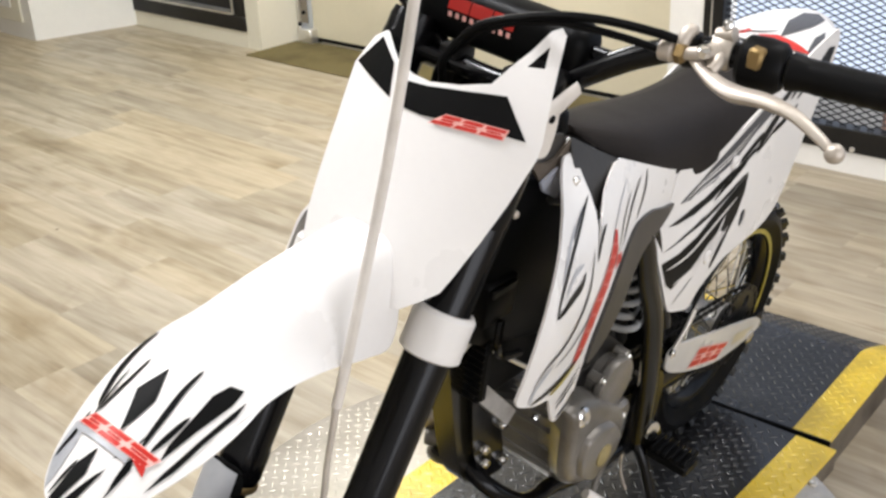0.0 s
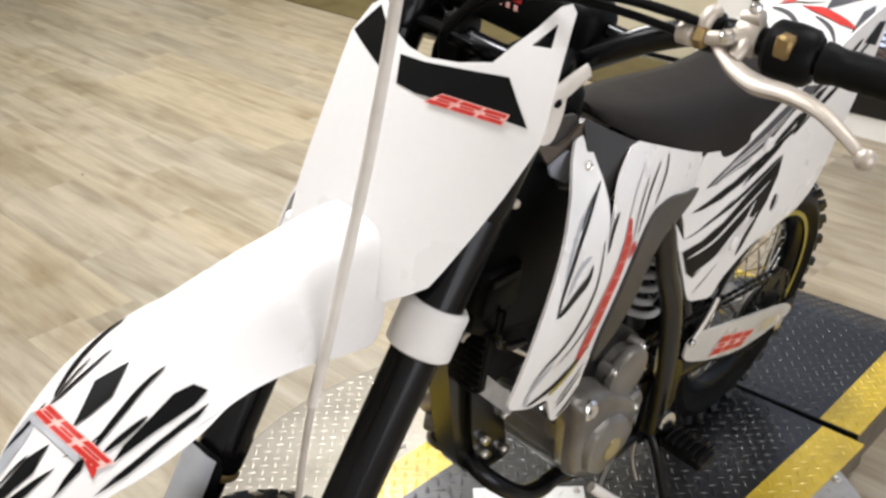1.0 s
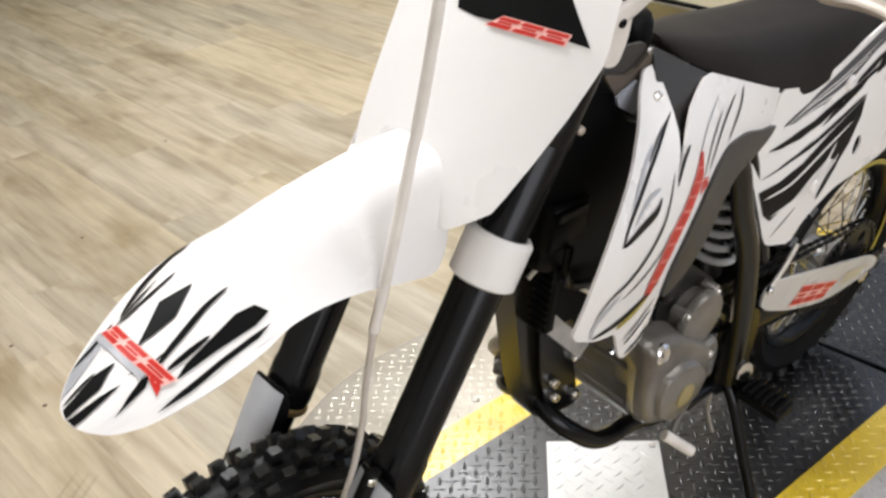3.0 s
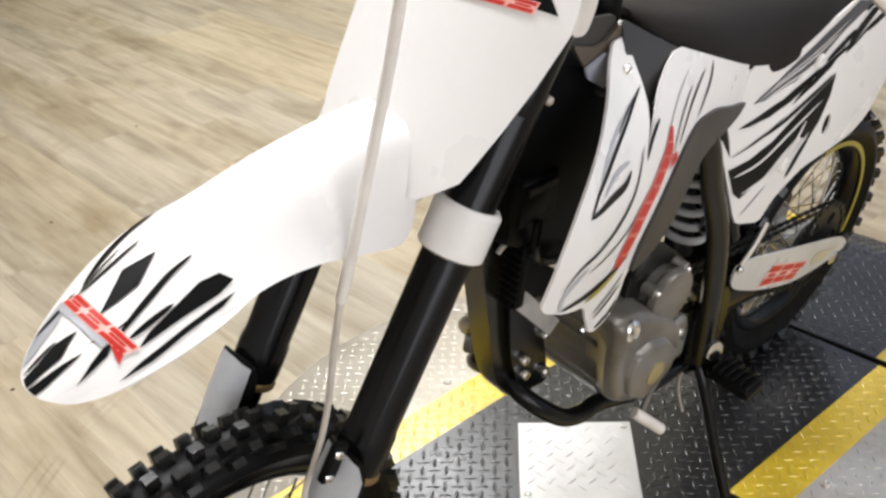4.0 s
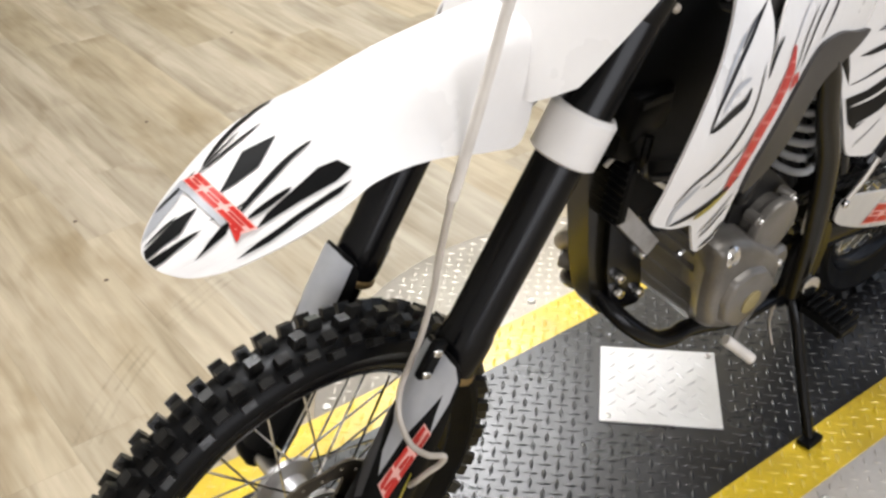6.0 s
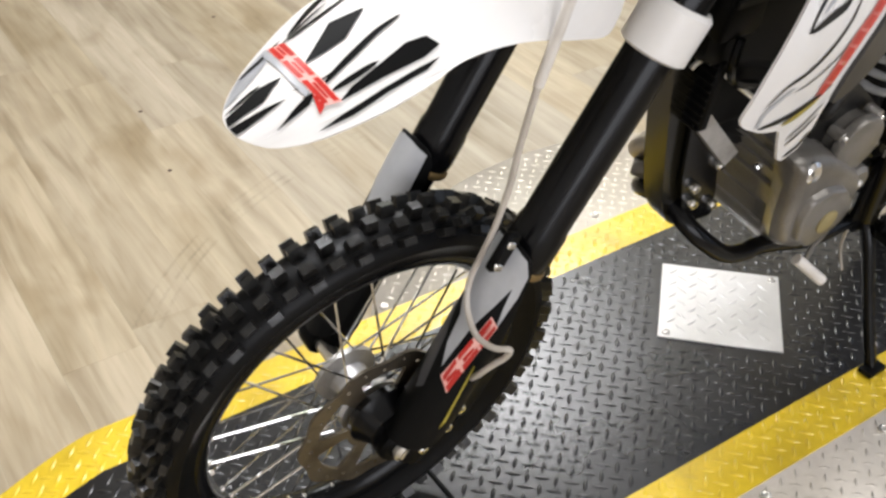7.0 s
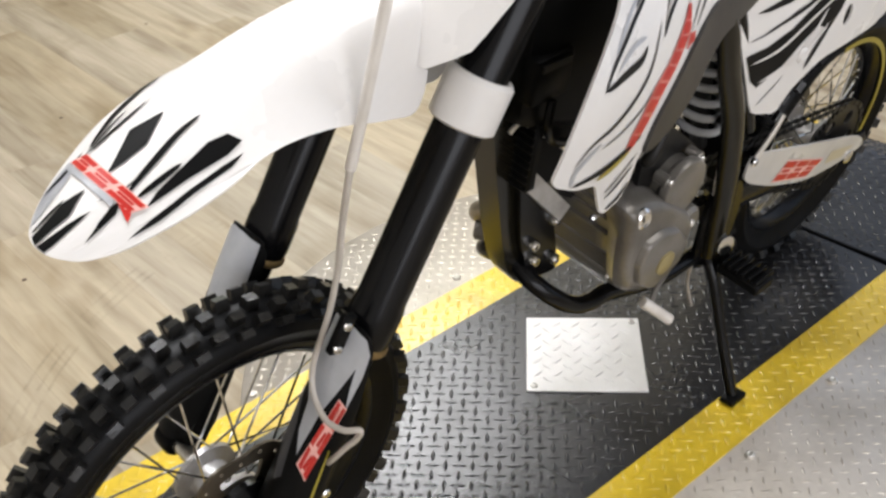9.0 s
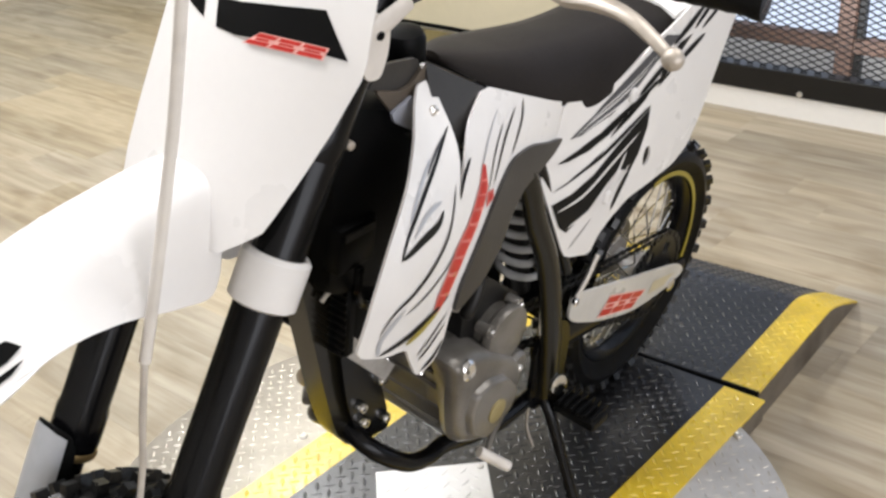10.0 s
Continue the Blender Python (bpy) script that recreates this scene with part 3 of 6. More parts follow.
def lug_mesh():
    """One raised lug of tread plate, lying along x."""
    bm = bmesh.new()
    L, Wd, hh = 0.0148, 0.0037, 0.0020
    ring = [(-L, 0), (-L * 0.5, -Wd * 0.8), (0, -Wd), (L * 0.5, -Wd * 0.8), (L, 0), (L * 0.5, Wd * 0.8), (0, Wd), (-L * 0.5, Wd * 0.8)]
    v = [(x, y, 0) for x, y in ring] + [(-L * 0.55, 0, hh * 0.8), (0, -Wd * 0.35, hh), (0, Wd * 0.35, hh), (L * 0.55, 0, hh * 0.8)]
    return v, [(0, 1, 8), (1, 2, 9, 8), (2, 3, 11, 9), (3, 4, 11), (4, 5, 11), (5, 6, 10, 11), (6, 7, 8, 10), (7, 0, 8), (8, 9, 10), (9, 11, 10)]


LUGV, LUGF = lug_mesh()


def lugs(inside, height, pitch=LUG, turn=45.0, reach=1.4, centre=(0.0, 0.0), scale=1.0):
    """Lugs in a checkerboard of two directions over the plan where inside(x, y) holds."""
    verts, faces = [], []
    ca, sa = math.cos(radians(turn)), math.sin(radians(turn))
    n = int(reach * 1.5 / pitch)
    for i in range(-n, n + 1):
        for j in range(-n, n + 1):
            gx, gy = i * pitch, j * pitch
            x, y = centre[0] + gx * ca - gy * sa, centre[1] + gx * sa + gy * ca
            if abs(x) > reach or not inside(x, y):
                continue
            a = radians(turn + (90 if (i + j) % 2 else 0))
            c, s = math.cos(a), math.sin(a)
            z = height(x)
            b = len(verts)
            slope = (height(x + 0.002) - height(x - 0.002)) / 0.004
            for lx, ly, lz in LUGV:
                dx, dy = (lx * c - ly * s) * scale, (lx * s + ly * c) * scale
                verts.append((x + dx, y + dy, z + dx * slope + lz * scale))
            faces += [tuple(b + q for q in f) for f in LUGF]
    return verts, faces


def lug_part(name, material, parent, label, inside, height, **kw):
    v, f = lugs(inside, height, **kw)
    me = bpy.data.meshes.new(name)
    me.from_pydata(v, [], f)
    me.materials.append(material)
    me.shade_smooth()
    ob = new(name, me)
    ob.parent = parent
    return tagged(ob, label, kind="stuff")


def strip(x0, x1, ya, yb, z_low=None, n=24, lift=0.0, thick=0.006):
    """A sheet of the track that follows the ramp's height."""
    bm = bmesh.new()
    rows = []
    for i in range(n + 1):
        x = x0 + (x1 - x0) * i / n
        z = ramp_z(x) + lift
        zl = z - thick if z_low is None else min(z_low, z - 0.001)
        rows.append([bm.verts.new(p) for p in ((x, ya, z), (x, yb, z), (x, yb, zl), (x, ya, zl))])
    for a, b in zip(rows, rows[1:]):
        for j in range(4):
            bm.faces.new((a[j], a[(j + 1) % 4], b[(j + 1) % 4], b[j]))
    bm.faces.new(rows[0])
    bm.faces.new(rows[-1])
    return bm


table = root("turntable", "round aluminium tread plate turntable with a black and yellow track", "turntable")
disc = lathe([(RING, -0.012), (RING, -0.004), (RING - 0.003, -0.002)], 96)
bmesh.ops.rotate(disc, cent=(0, 0, 0), matrix=Matrix.Rotation(radians(90), 3, "X"), verts=disc.verts)
part("deck", disc, TREADALU, table, "bare aluminium tread plate deck")
drum = lathe([(RING - 0.03, Z0), (RING - 0.03, -0.014), (RING - 0.031, -0.013)], 96)
for v in drum.verts:
    v.co = Vector((v.co.x, v.co.z, v.co.y))
part("drum", drum, RAMPSIDE, table)
flat0 = lambda x: 0.0
lug_part("deck_tread", TREADALU, table, "raised lugs of the aluminium deck", lambda x, y: math.hypot(x, y) < RING - 0.012 and abs(y) > YO + 0.008, lambda x: -0.003, reach=0.7)
part("track", strip(-XS + 0.004, XS - 0.004, -YB, YB, n=4), TREADBLACK, table, "black painted tread plate track")
for sg in (1, -1):
    part("yellow_band", strip(-XS + 0.004, XS - 0.004, *sorted((sg * YB, sg * YO)), n=4, lift=0.0), TREADYELLOW, table, "yellow painted edge band")
    part("track_side", box(-XS + 0.006, XS - 0.006, *sorted((sg * (YO - 0.004), sg * YO)), -0.05, -0.0065), RAMPSIDE, table)
plate_half = 0.109
lug_part("track_tread", TREADBLACK, table, "raised lugs of the black track", lambda x, y: abs(y) < YB - 0.010 and abs(x) < XS - 0.012 and abs(x) + abs(y) > 0.163, flat0, reach=0.7)
lug_part("band_tread", TREADYELLOW, table, "raised lugs of the yellow bands", lambda x, y: YB + 0.010 < abs(y) < YO - 0.012 and abs(x) < XS - 0.012, flat0, reach=0.7)
for x, y in [(0.0, .364), (.262, .356), (.516, .350), (-.262, .356), (-.519, .345)]:
    for sg in (1, -1):
        part("screw", turned([(0.009, -0.003), (0.0085, 0.0015), (0.005, 0.0025), (0.003, 0.0012)], (x, sg * y, 0.0005), (0, 0, 1), 12), ALLOY, table)

cover = thing("cover_plate", box(-plate_half, plate_half, -plate_half, plate_half, 0.0005, 0.004, 0.0008), TREADPLATE, "bright square tread plate screwed to the black track", "plate", pose(0, -0.004, 0, 0, 0, 45))
lug_part("plate_tread", TREADPLATE, cover, "raised lugs of the bright plate", lambda x, y: abs(x) < plate_half - 0.014 and abs(y) < plate_half - 0.014, lambda x: 0.004, pitch=0.0262, reach=0.2, centre=(0.006, 0.004))
for x, y in ((-1, 1), (1, -1), (1, 1), (-1, -1)):
    if x * y < 0:
        part("screw", turned([(0.0075, -0.002), (0.007, 0.002), (0.004, 0.0035), (0.0025, 0.0015)], (x * 0.095, y * 0.095, 0.0042), (0, 0, 1), 10), ALLOY, cover)

for sg, nm in ((1, "front"), (-1, "rear")):
    ramp = root("access_ramp", "black tread plate access ramp with yellow edge bands", "ramp", group="ramps of the turntable")
    xa, xb = sg * (XS + 0.004), sg * RAMP
    if sg < 0:
        ramp.matrix_basis = Matrix.Translation((-XS, -0.004, 0)) @ Matrix.Rotation(radians(2.2), 4, "Z") @ Matrix.Diagonal((1, 0.945, 1, 1)) @ Matrix.Translation((XS, 0, 0))
    part("track", strip(xa, xb, -YB, YB), TREADBLACK, ramp, "black painted tread plate")
    for s2 in (1, -1):
        part("yellow_band", strip(xa, xb, *sorted((s2 * YB, s2 * YO))), TREADYELLOW, ramp, "yellow painted edge band")
        side = bmesh.new()
        rows = []
        for i in range(25):
            x = xa + (xb - xa) * i / 24
            z = ramp_z(x) - 0.0065
            rows.append([side.verts.new(p) for p in ((x, s2 * (YO - 0.006), z), (x, s2 * (YO - 0.001), z), (x, s2 * (YO - 0.001), min(Z0, z - 0.0005)), (x, s2 * (YO - 0.006), min(Z0, z - 0.0005)))])
        for a, b in zip(rows, rows[1:]):
            for j in range(4):
                side.faces.new((a[j], a[(j + 1) % 4], b[(j + 1) % 4], b[j]))
        side.faces.new(rows[0])
        side.faces.new(rows[-1])
        part("ramp_side", side, RAMPSIDE, ramp, "dull metal side plate")
    lug_part("track_tread", TREADBLACK, ramp, "raised lugs of the black ramp", lambda x, y: abs(y) < YB - 0.010 and XS + 0.014 < sg * x < RAMP - 0.012, ramp_z)
    lug_part("band_tread", TREADYELLOW, ramp, "raised lugs of the yellow bands", lambda x, y: YB + 0.010 < abs(y) < YO - 0.012 and XS + 0.014 < sg * x < RAMP - 0.012, ramp_z)
    gap = box(*sorted((sg * (XS - 0.0035), sg * (XS + 0.0035))), -YO - 0.002, YO + 0.002, Z0 + 0.002, 0.0035, 0.001)
    part("seam_seal", gap, BLACK, ramp, "black rubber seal in the seam")


# ---- the dirt bike ----
LEAN_M = pose(0.805, 0.05, 0.001, 0, 0, 2.0) @ pose(-0.805, 0, 0, -10.8, 0, 0)
bike = root("dirt_bike", "white dirt bike with black graphics leaning on its side stand", "motorcycle", LEAN_M)
PIV = along(0.80, 0)
STEER = Matrix.Translation(PIV) @ Matrix.Rotation(radians(0.6), 4, UP) @ Matrix.Translation(-PIV)
FY = 0.088
RY = -0.102


def knobs(bm, R, rows, half):
    """Tread blocks round a tyre about the y axis."""
    for i in range(rows):
        a0 = 2 * math.pi * i / rows
        if i % 2:
            blocks = [(-0.36, 0.34, 0.60), (0.36, 0.34, 0.60), (-0.90, 0.26, 0.60), (0.90, 0.26, 0.60)]
        else:
            blocks = [(0.0, 0.36, 0.58), (-0.66, 0.30, 0.58), (0.66, 0.30, 0.58)]
        step = 2 * math.pi * R / rows
        for yc, w, ln in blocks:
            a = a0 + random.uniform(-0.04, 0.04) * 2 * math.pi / rows
            lean = yc * 0.85
            base = R - 0.019 - 0.030 * (1 - math.cos(min(abs(lean), 1.3)))
            y = half * math.sin(lean) * 1.02
            radial = Vector((math.cos(a), 0, math.sin(a)))
            tang = Vector((-math.sin(a), 0, math.cos(a)))
            nrm = (radial * math.cos(lean) + Vector((0, math.sin(lean), 0))).normalized()
            crs = nrm.cross(tang).normalized()
            o = radial * base + Vector((0, y, 0))
            hw, hl, hh = w * half * 0.52, step * ln * 0.50, 0.019
            q = []
            for dz, k in ((-0.003, 1.08), (hh, 0.9)):
                for sx, sy in ((-1, -1), (1, -1), (1, 1), (-1, 1)):
                    q.append(bm.verts.new(o + nrm * dz + crs * sx * hw * k + tang * sy * hl * k))
            for f in ((4, 5, 6, 7), (0, 1, 5, 4), (1, 2, 6, 5), (2, 3, 7, 6), (3, 0, 4, 7)):
                bm.faces.new([q[j] for j in f])


def tyre_mesh(R, rim_r, half):
    core = []
    for j in range(15):
        t = -1 + 2 * j / 14
        ang = t * math.radians(128)
        mid = (R - 0.018 + rim_r) / 2 + 0.005
        hr = (R - 0.018 - rim_r) / 2
        core.append((mid + hr * math.cos(ang), half * math.sin(ang) * (1.02 if abs(ang) < 1.6 else 0.94)))
    core.append((rim_r - 0.004, half * 0.55))
    core.insert(0, (rim_r - 0.004, -half * 0.55))
    return lathe(core, 96, closed=True)


def wheel(name, x, z, R, rim_r, half, rows, m, label, n_spokes, hub_r, hub_h, y=0.0):
    base = (m or Matrix()) @ Matrix.Translation((x, y, z))
    rw = half * 0.62
    prof = [(rim_r + 0.006, -rw), (rim_r + 0.004, -rw * 0.8), (rim_r - 0.008, -rw * 0.72), (rim_r - 0.016, -rw * 0.3), (rim_r - 0.018, 0), (rim_r - 0.016, rw * 0.3), (rim_r - 0.008, rw * 0.72), (rim_r + 0.004, rw * 0.8), (rim_r + 0.006, rw), (rim_r + 0.001, rw * 1.06), (rim_r - 0.012, rw * 0.86), (rim_r - 0.021, rw * 0.34), (rim_r - 0.023, 0), (rim_r - 0.021, -rw * 0.34), (rim_r - 0.012, -rw * 0.86), (rim_r + 0.001, -rw * 1.06)]
    rim = part(name, lathe(prof, 72, closed=True), GLOSSBLACK, bike, label, base)
    part("tyre", tyre_mesh(R, rim_r, half), RUBBER, rim, "black knobbly off-road tyre")
    tread = bmesh.new()
    knobs(tread, R, rows, half)
    tagged(part("tread", tread, KNOB, rim, "black square tread knobs", sharp=20), kind="stuff")
    h = hub_h
    part("hub", lathe([(0.012, -h - 0.02), (0.018, -h - 0.005), (hub_r, -h), (hub_r, -h + 0.008), (hub_r * 0.62, -h + 0.014), (hub_r * 0.55, 0), (hub_r * 0.62, h - 0.014), (hub_r, h - 0.008), (hub_r, h), (0.018, h + 0.005), (0.012, h + 0.02)], 40), HUBCAST, rim, "cast alloy wheel hub")
    r0, r1 = hub_r - 0.005, rim_r - 0.02
    sweep = radians(62)
    p0 = Vector((r0, 0, 0))
    p1 = Vector((r1 * math.cos(sweep * 0.62), 0, r1 * math.sin(sweep * 0.62)))
    mesh_a = tube([p0 + Vector((0, h - 0.004, 0)), p1], 0.0017, 5, smooth=False)
    tube([p1 * 0.965 + Vector((0, (h - 0.004) * 0.035, 0)), p1], 0.0034, 6, bm=mesh_a, smooth=False)
    me = finish(mesh_a, "spoke", CHROME)
    for i in range(n_spokes):
        sp = new("spoke", me)
        sp.parent = rim
        a = 360 / n_spokes * i
        quad = i % 4
        mx = Matrix.Rotation(radians(-a), 4, "Y")
        if quad in (1, 3):
            mx = mx @ Matrix.Diagonal((1, 1, -1, 1))
        if quad in (2, 3):
            mx = mx @ Matrix.Diagonal((1, -1, 1, 1))
        sp.matrix_basis = mx
    return rim


# front wheel
FWX, FWZ = 0.806, 0.303
fw = wheel("front_wheel", FWX, FWZ, 0.304, 0.233, 0.035, 64, STEER, "black rimmed front wheel with thin steel spokes", 36, 0.044, 0.034, -0.013)
rotor = []
for i in range(90):
    a = 2 * math.pi * i / 90
    rotor.append((math.cos(a) * (0.114 + 0.0035 * math.cos(10 * a)), math.sin(a) * (0.114 + 0.0035 * math.cos(10 * a))))
inner = [(0.034 * math.cos(-2 * math.pi * i / 40), 0.034 * math.sin(-2 * math.pi * i / 40)) for i in range(40)]
holes = []
for i in range(6):
    a0, a1 = 2 * math.pi * i / 6 + 0.16, 2 * math.pi * (i + 1) / 6 - 0.16
    arc = [a0 + (a1 - a0) * k / 8 for k in range(9)]
    holes.append(rounded([(0.091 * math.cos(a), 0.091 * math.sin(a)) for a in arc] + [(0.048 * math.cos(a), 0.048 * math.sin(a)) for a in reversed(arc)], 0.2, 1)[::-1])
for i in range(24):
    a = 2 * math.pi * i / 24
    rr = 0.106 if i % 2 else 0.099
    holes.append([(rr * math.cos(a) + 0.003 * math.cos(-2 * math.pi * j / 8), rr * math.sin(a) + 0.003 * math.sin(-2 * math.pi * j / 8)) for j in range(8)])
rot = shell([rotor, inner, *holes], lambda a, b: (a, 0.05, b), 0.004, 1.0)
part("brake_disc", rot, DISCSTEEL, fw, "wavy drilled steel brake disc")
part("disc_carrier", turned([(0.030, -0.006), (0.033, 0.0), (0.033, 0.006), (0.026, 0.010)], (0, 0.046, 0), (0, 1, 0), 24), BLACK, fw, "black brake disc carrier")
for i in range(6):
    part("disc_bolt", bolt((0.040 * math.cos(math.pi / 3 * i), 0.0505, 0.040 * math.sin(math.pi / 3 * i)), (0, 1, 0), 0.0045, 0.004), CHROME, fw)
ax = turned([(0.011, -0.105), (0.011, 0.105), (0.016, 0.106), (0.016, 0.113), (0.010, 0.116), (0.010, 0.118)], (0, 0, 0), (0, 1, 0), 16)
part("axle", ax, ALLOY, fw, "front axle with its nuts")


# fork legs
def fork_leg(side):
    y = FY if side > 0 else RY
    leg = part("fork_leg", turned([(0.0285, 0.215), (0.0305, 0.225), (0.0305, 0.262), (0.0285, 0.270), (0.0285, 0.83), (0.026, 0.84)], along(0.846, 0, y), UP, 28), GLOSSBLACK, bike, "gloss black fork tube", STEER)
    part("fork_slider", turned([(0.021, -0.06), (0.021, 0.22)], along(0.846, 0, y), UP, 20), GLOSSBLACK, leg)
    part("wiper_ring", turned([(0.0295, 0.206), (0.031, 0.209), (0.031, 0.213), (0.0295, 0.216)], along(0.846, 0, y), UP, 24), BRASS, leg, "thin dull yellow wiper ring")
    lug = turned([(0.024, -0.07), (0.026, -0.03), (0.025, 0.05), (0.023, 0.07)], along(0.846, 0, y), UP, 16)
    k = 1.0 if side > 0 else 0.72
    turned([(0.026 * k, -0.03), (0.029 * k, -0.024), (0.029 * k, -0.002), (0.025 * k, 0.003)], along(0.857, -0.0805, y), (0, 1, 0), 20, lug)
    tube([along(0.838, 0.0, y), along(0.836, -0.045, y), along(0.846, -0.095, y)], [0.026 * k, 0.034 * k, 0.030 * k], 12, bm=lug, flat=0.7, flat_axis=(0, 1, 0))
    part("axle_lug", lug, BLACK, leg, "black cast axle lug")
    for c, s in ((0.858, -0.056),):
        part("pinch_bolt", bolt(along(c, s, y + side * 0.027), (0, side, 0), 0.0072, 0.007), CHROME, leg, "bright hexagon bolt")
    strap = turned([(0.0335, 0.487), (0.0375, 0.490), (0.0375, 0.540), (0.0335, 0.545), (0.0300, 0.545), (0.0300, 0.487)], along(0.846, 0, y), UP, 36)
    part("fork_strap", strap, WHITE, leg, "white plastic band round the fork tube")
    return leg


left_leg, right_leg = fork_leg(1), fork_leg(-1)
spacer = turned([(0.030, -0.016), (0.044, -0.012), (0.046, -0.002), (0.041, 0.004), (0.036, 0.012), (0.031, 0.022)], along(0.872, -0.062, 0.054), (0, 1, 0), 24)
part("axle_spacer", spacer, GLOSSBLACK, left_leg, "gloss black spacer between the disc and the fork lug")
for c, s, y in ((0.884, -0.034, 0.058), (0.905, -0.060, 0.054)):
    part("spacer_bolt", bolt(along(c, s, y), (0, 1, 0), 0.0068, 0.008), CHROME, left_leg, "bright hexagon bolt")


def on_guard_right(a, s):
    x, y, z = on_guard(a, s)
    return (x, RY + FY - y, z)


def fork_guard(place, sign, leg):
    edge = [(-48, -0.045), (-10, -0.062), (40, -0.058), (86, -0.04), (98, 0.03), (90, 0.10), (80, 0.15), (66, 0.20), (60, 0.226), (38, 0.244), (0, 0.249), (-40, 0.244), (-62, 0.225), (-66, 0.10)]
    g = part("fork_guard", shell([rounded(edge)], place, 0.003, 30, 0, out_sign=sign), DECALBLACK, leg, "black fork guard with a silver upper print")
    print_on("silver_print", [[(-38, 0.238), (-1, 0.244), (21, 0.243), (42, 0.236), (56, 0.219), (60, 0.19), (56, 0.142), (49, 0.171), (44, 0.199), (34, 0.165), (24, 0.131), (16, 0.067), (2, 0.096), (-5, 0.134), (-27, 0.155), (-40, 0.18)]], place, DECALSILVER, g, 0.0014, size=20, sign=sign, label="silver printed flash")
    print_on("grey_print", [[(-46, 0.13), (-30, 0.145), (-8, 0.10), (6, 0.03), (-6, 0.02), (-30, 0.07)]], place, DECALGREY, g, 0.0014, size=20, sign=sign)
    if sign > 0:
        emblem([(45, 0.04), (57, 0.147), (39, 0.157), (22, 0.057)], place, g, 0.0022, 20, sign)
    print_on("yellow_flash", [[(58, 0.089), (61, 0.087), (70, 0.0), (66, -0.012), (65, -0.002)]], place, OLIVE, g, 0.0016, size=20, sign=sign)


fork_guard(on_guard, 1, left_leg)
fork_guard(on_guard_right, -1, right_leg)

# triple clamps and stem
for s, hgt, nm in ((0.665, 0.03, "lower_clamp"), (0.80, 0.028, "upper_clamp")):
    bm = bmesh.new()
    for y in (RY, FY):
        turned([(0.0286, -hgt / 2), (0.0294, -hgt / 2 + 0.004), (0.0294, hgt / 2 - 0.004), (0.0286, hgt / 2)], along(0.846, s, y), UP, 24, bm)
    tube([along(0.838, s, RY), along(0.80, s, 0), along(0.838, s, FY)], 0.03, 12, bm=bm, flat=0.45, flat_axis=UP)
    part(nm, bm, GLOSSBLACK, bike, "", STEER)
part("steering_stem", turned([(0.032, 0.60), (0.034, 0.61), (0.034, 0.785), (0.03, 0.79)], along(0.795, 0, 0), UP, 20), FRAMEPAINT, bike)

# front fender
half = [(0.06, 0.0), (0.07, 0.40), (0.105, 0.62), (0.118, 0.72), (0.15, 0.87), (0.20, 0.95), (0.32, 0.985), (0.42, 0.975), (0.55, 0.955), (0.62, 0.955), (0.68, 1.0), (0.80, 1.03), (0.91, 1.0), (0.965, 0.86), (0.995, 0.5), (1.008, 0.2)]
outline = [(u, v) for u, v in half] + [(u, -v) for u, v in reversed(half[1:])]
fender = part("front_fender", shell([rounded(outline, 0.2, 2)], on_fender, 0.0035, 0.10, 0, out_sign=1), WHITE, bike, "long white plastic front fender with black shard graphics", STEER)

# number plate
np_out = [(0.0, .522), (.066, .532), (.084, .549), (.101, .568), (.107, .588), (.119, .635), (.130, .685), (.139, .742), (.138, .759), (.124, .827), (.115, .872), (.108, .878), (.100, .871), (.090, .844), (.078, .821), (.067, .797), (.035, .783), (0.0, .774),
          (-.03, .775), (-.061, .784), (-.094, .808), (-.112, .796), (-.130, .760), (-.124, .701), (-.117, .624), (-.110, .58), (-.095, .54), (-.06, .526)]
hole_l = [(.105, .856), (.0925, .827), (.110, .832)]
plate = part("number_plate", shell([np_out, hole_l], on_plate, 0.004, 0.03, 0, out_sign=1), WHITE, bike, "white front number plate with a black upper band", STEER)
for sg in (1, -1):
    strap = shell([rounded([(0.428, 1.104), (0.406, 1.095), (0.406, 1.060), (0.416, 1.033), (0.438, 1.036), (0.448, 1.064)], 0.2, 2)], lambda a, c: (a, 0.121, c), 0.010, 0.1, 0, out_sign=-1)
    tube([(0.432, 0.117, 1.082), (0.408, 0.122, 1.096), (0.386, 0.127, 1.109)], [0.013, 0.0125, 0.010], 12, bm=strap, flat=0.35, flat_axis=(0, 1, 0))
    if sg < 0:
        mirror_bm(strap)
    part("plate_strap", strap, SLEEVE, plate, "pale rubber mounting strap")
    part("strap_bolt", bolt((0.423, 0.122 * sg, 1.081), (0, sg, 0), 0.005, 0.003), BLACK, plate)

# handlebar
PERCH = surface("pale_cast_metal", (0.44, 0.39, 0.33), 0.48, 0.5, 0.1, 150, 0.12, 14, 0.1)
HB = [(0.385, 0.0, 1.080), (0.380, 0.05, 1.082), (0.372, 0.091, 1.097), (0.360, 0.176, 1.156), (0.345, 0.241, 1.182), (0.333, 0.331, 1.185), (0.319, 0.447, 1.192)]
bar_pts = [(x, -y, z) for x, y, z in reversed(HB[1:])] + HB
bar = part("handlebar", tube(bar_pts, 0.0135, 14, 6), GLOSSBLACK, bike, "black handlebar", STEER)
part("crossbar", tube([(0.352, -0.14, 1.14), (0.352, 0.14, 1.14)], 0.008, 10), GLOSSBLACK, bar)
pad = box(0.322, 0.380, -0.118, 0.118, 1.098, 1.166, 0.02, 4)
part("bar_pad", pad, BLACK, bar, "black foam crossbar pad")
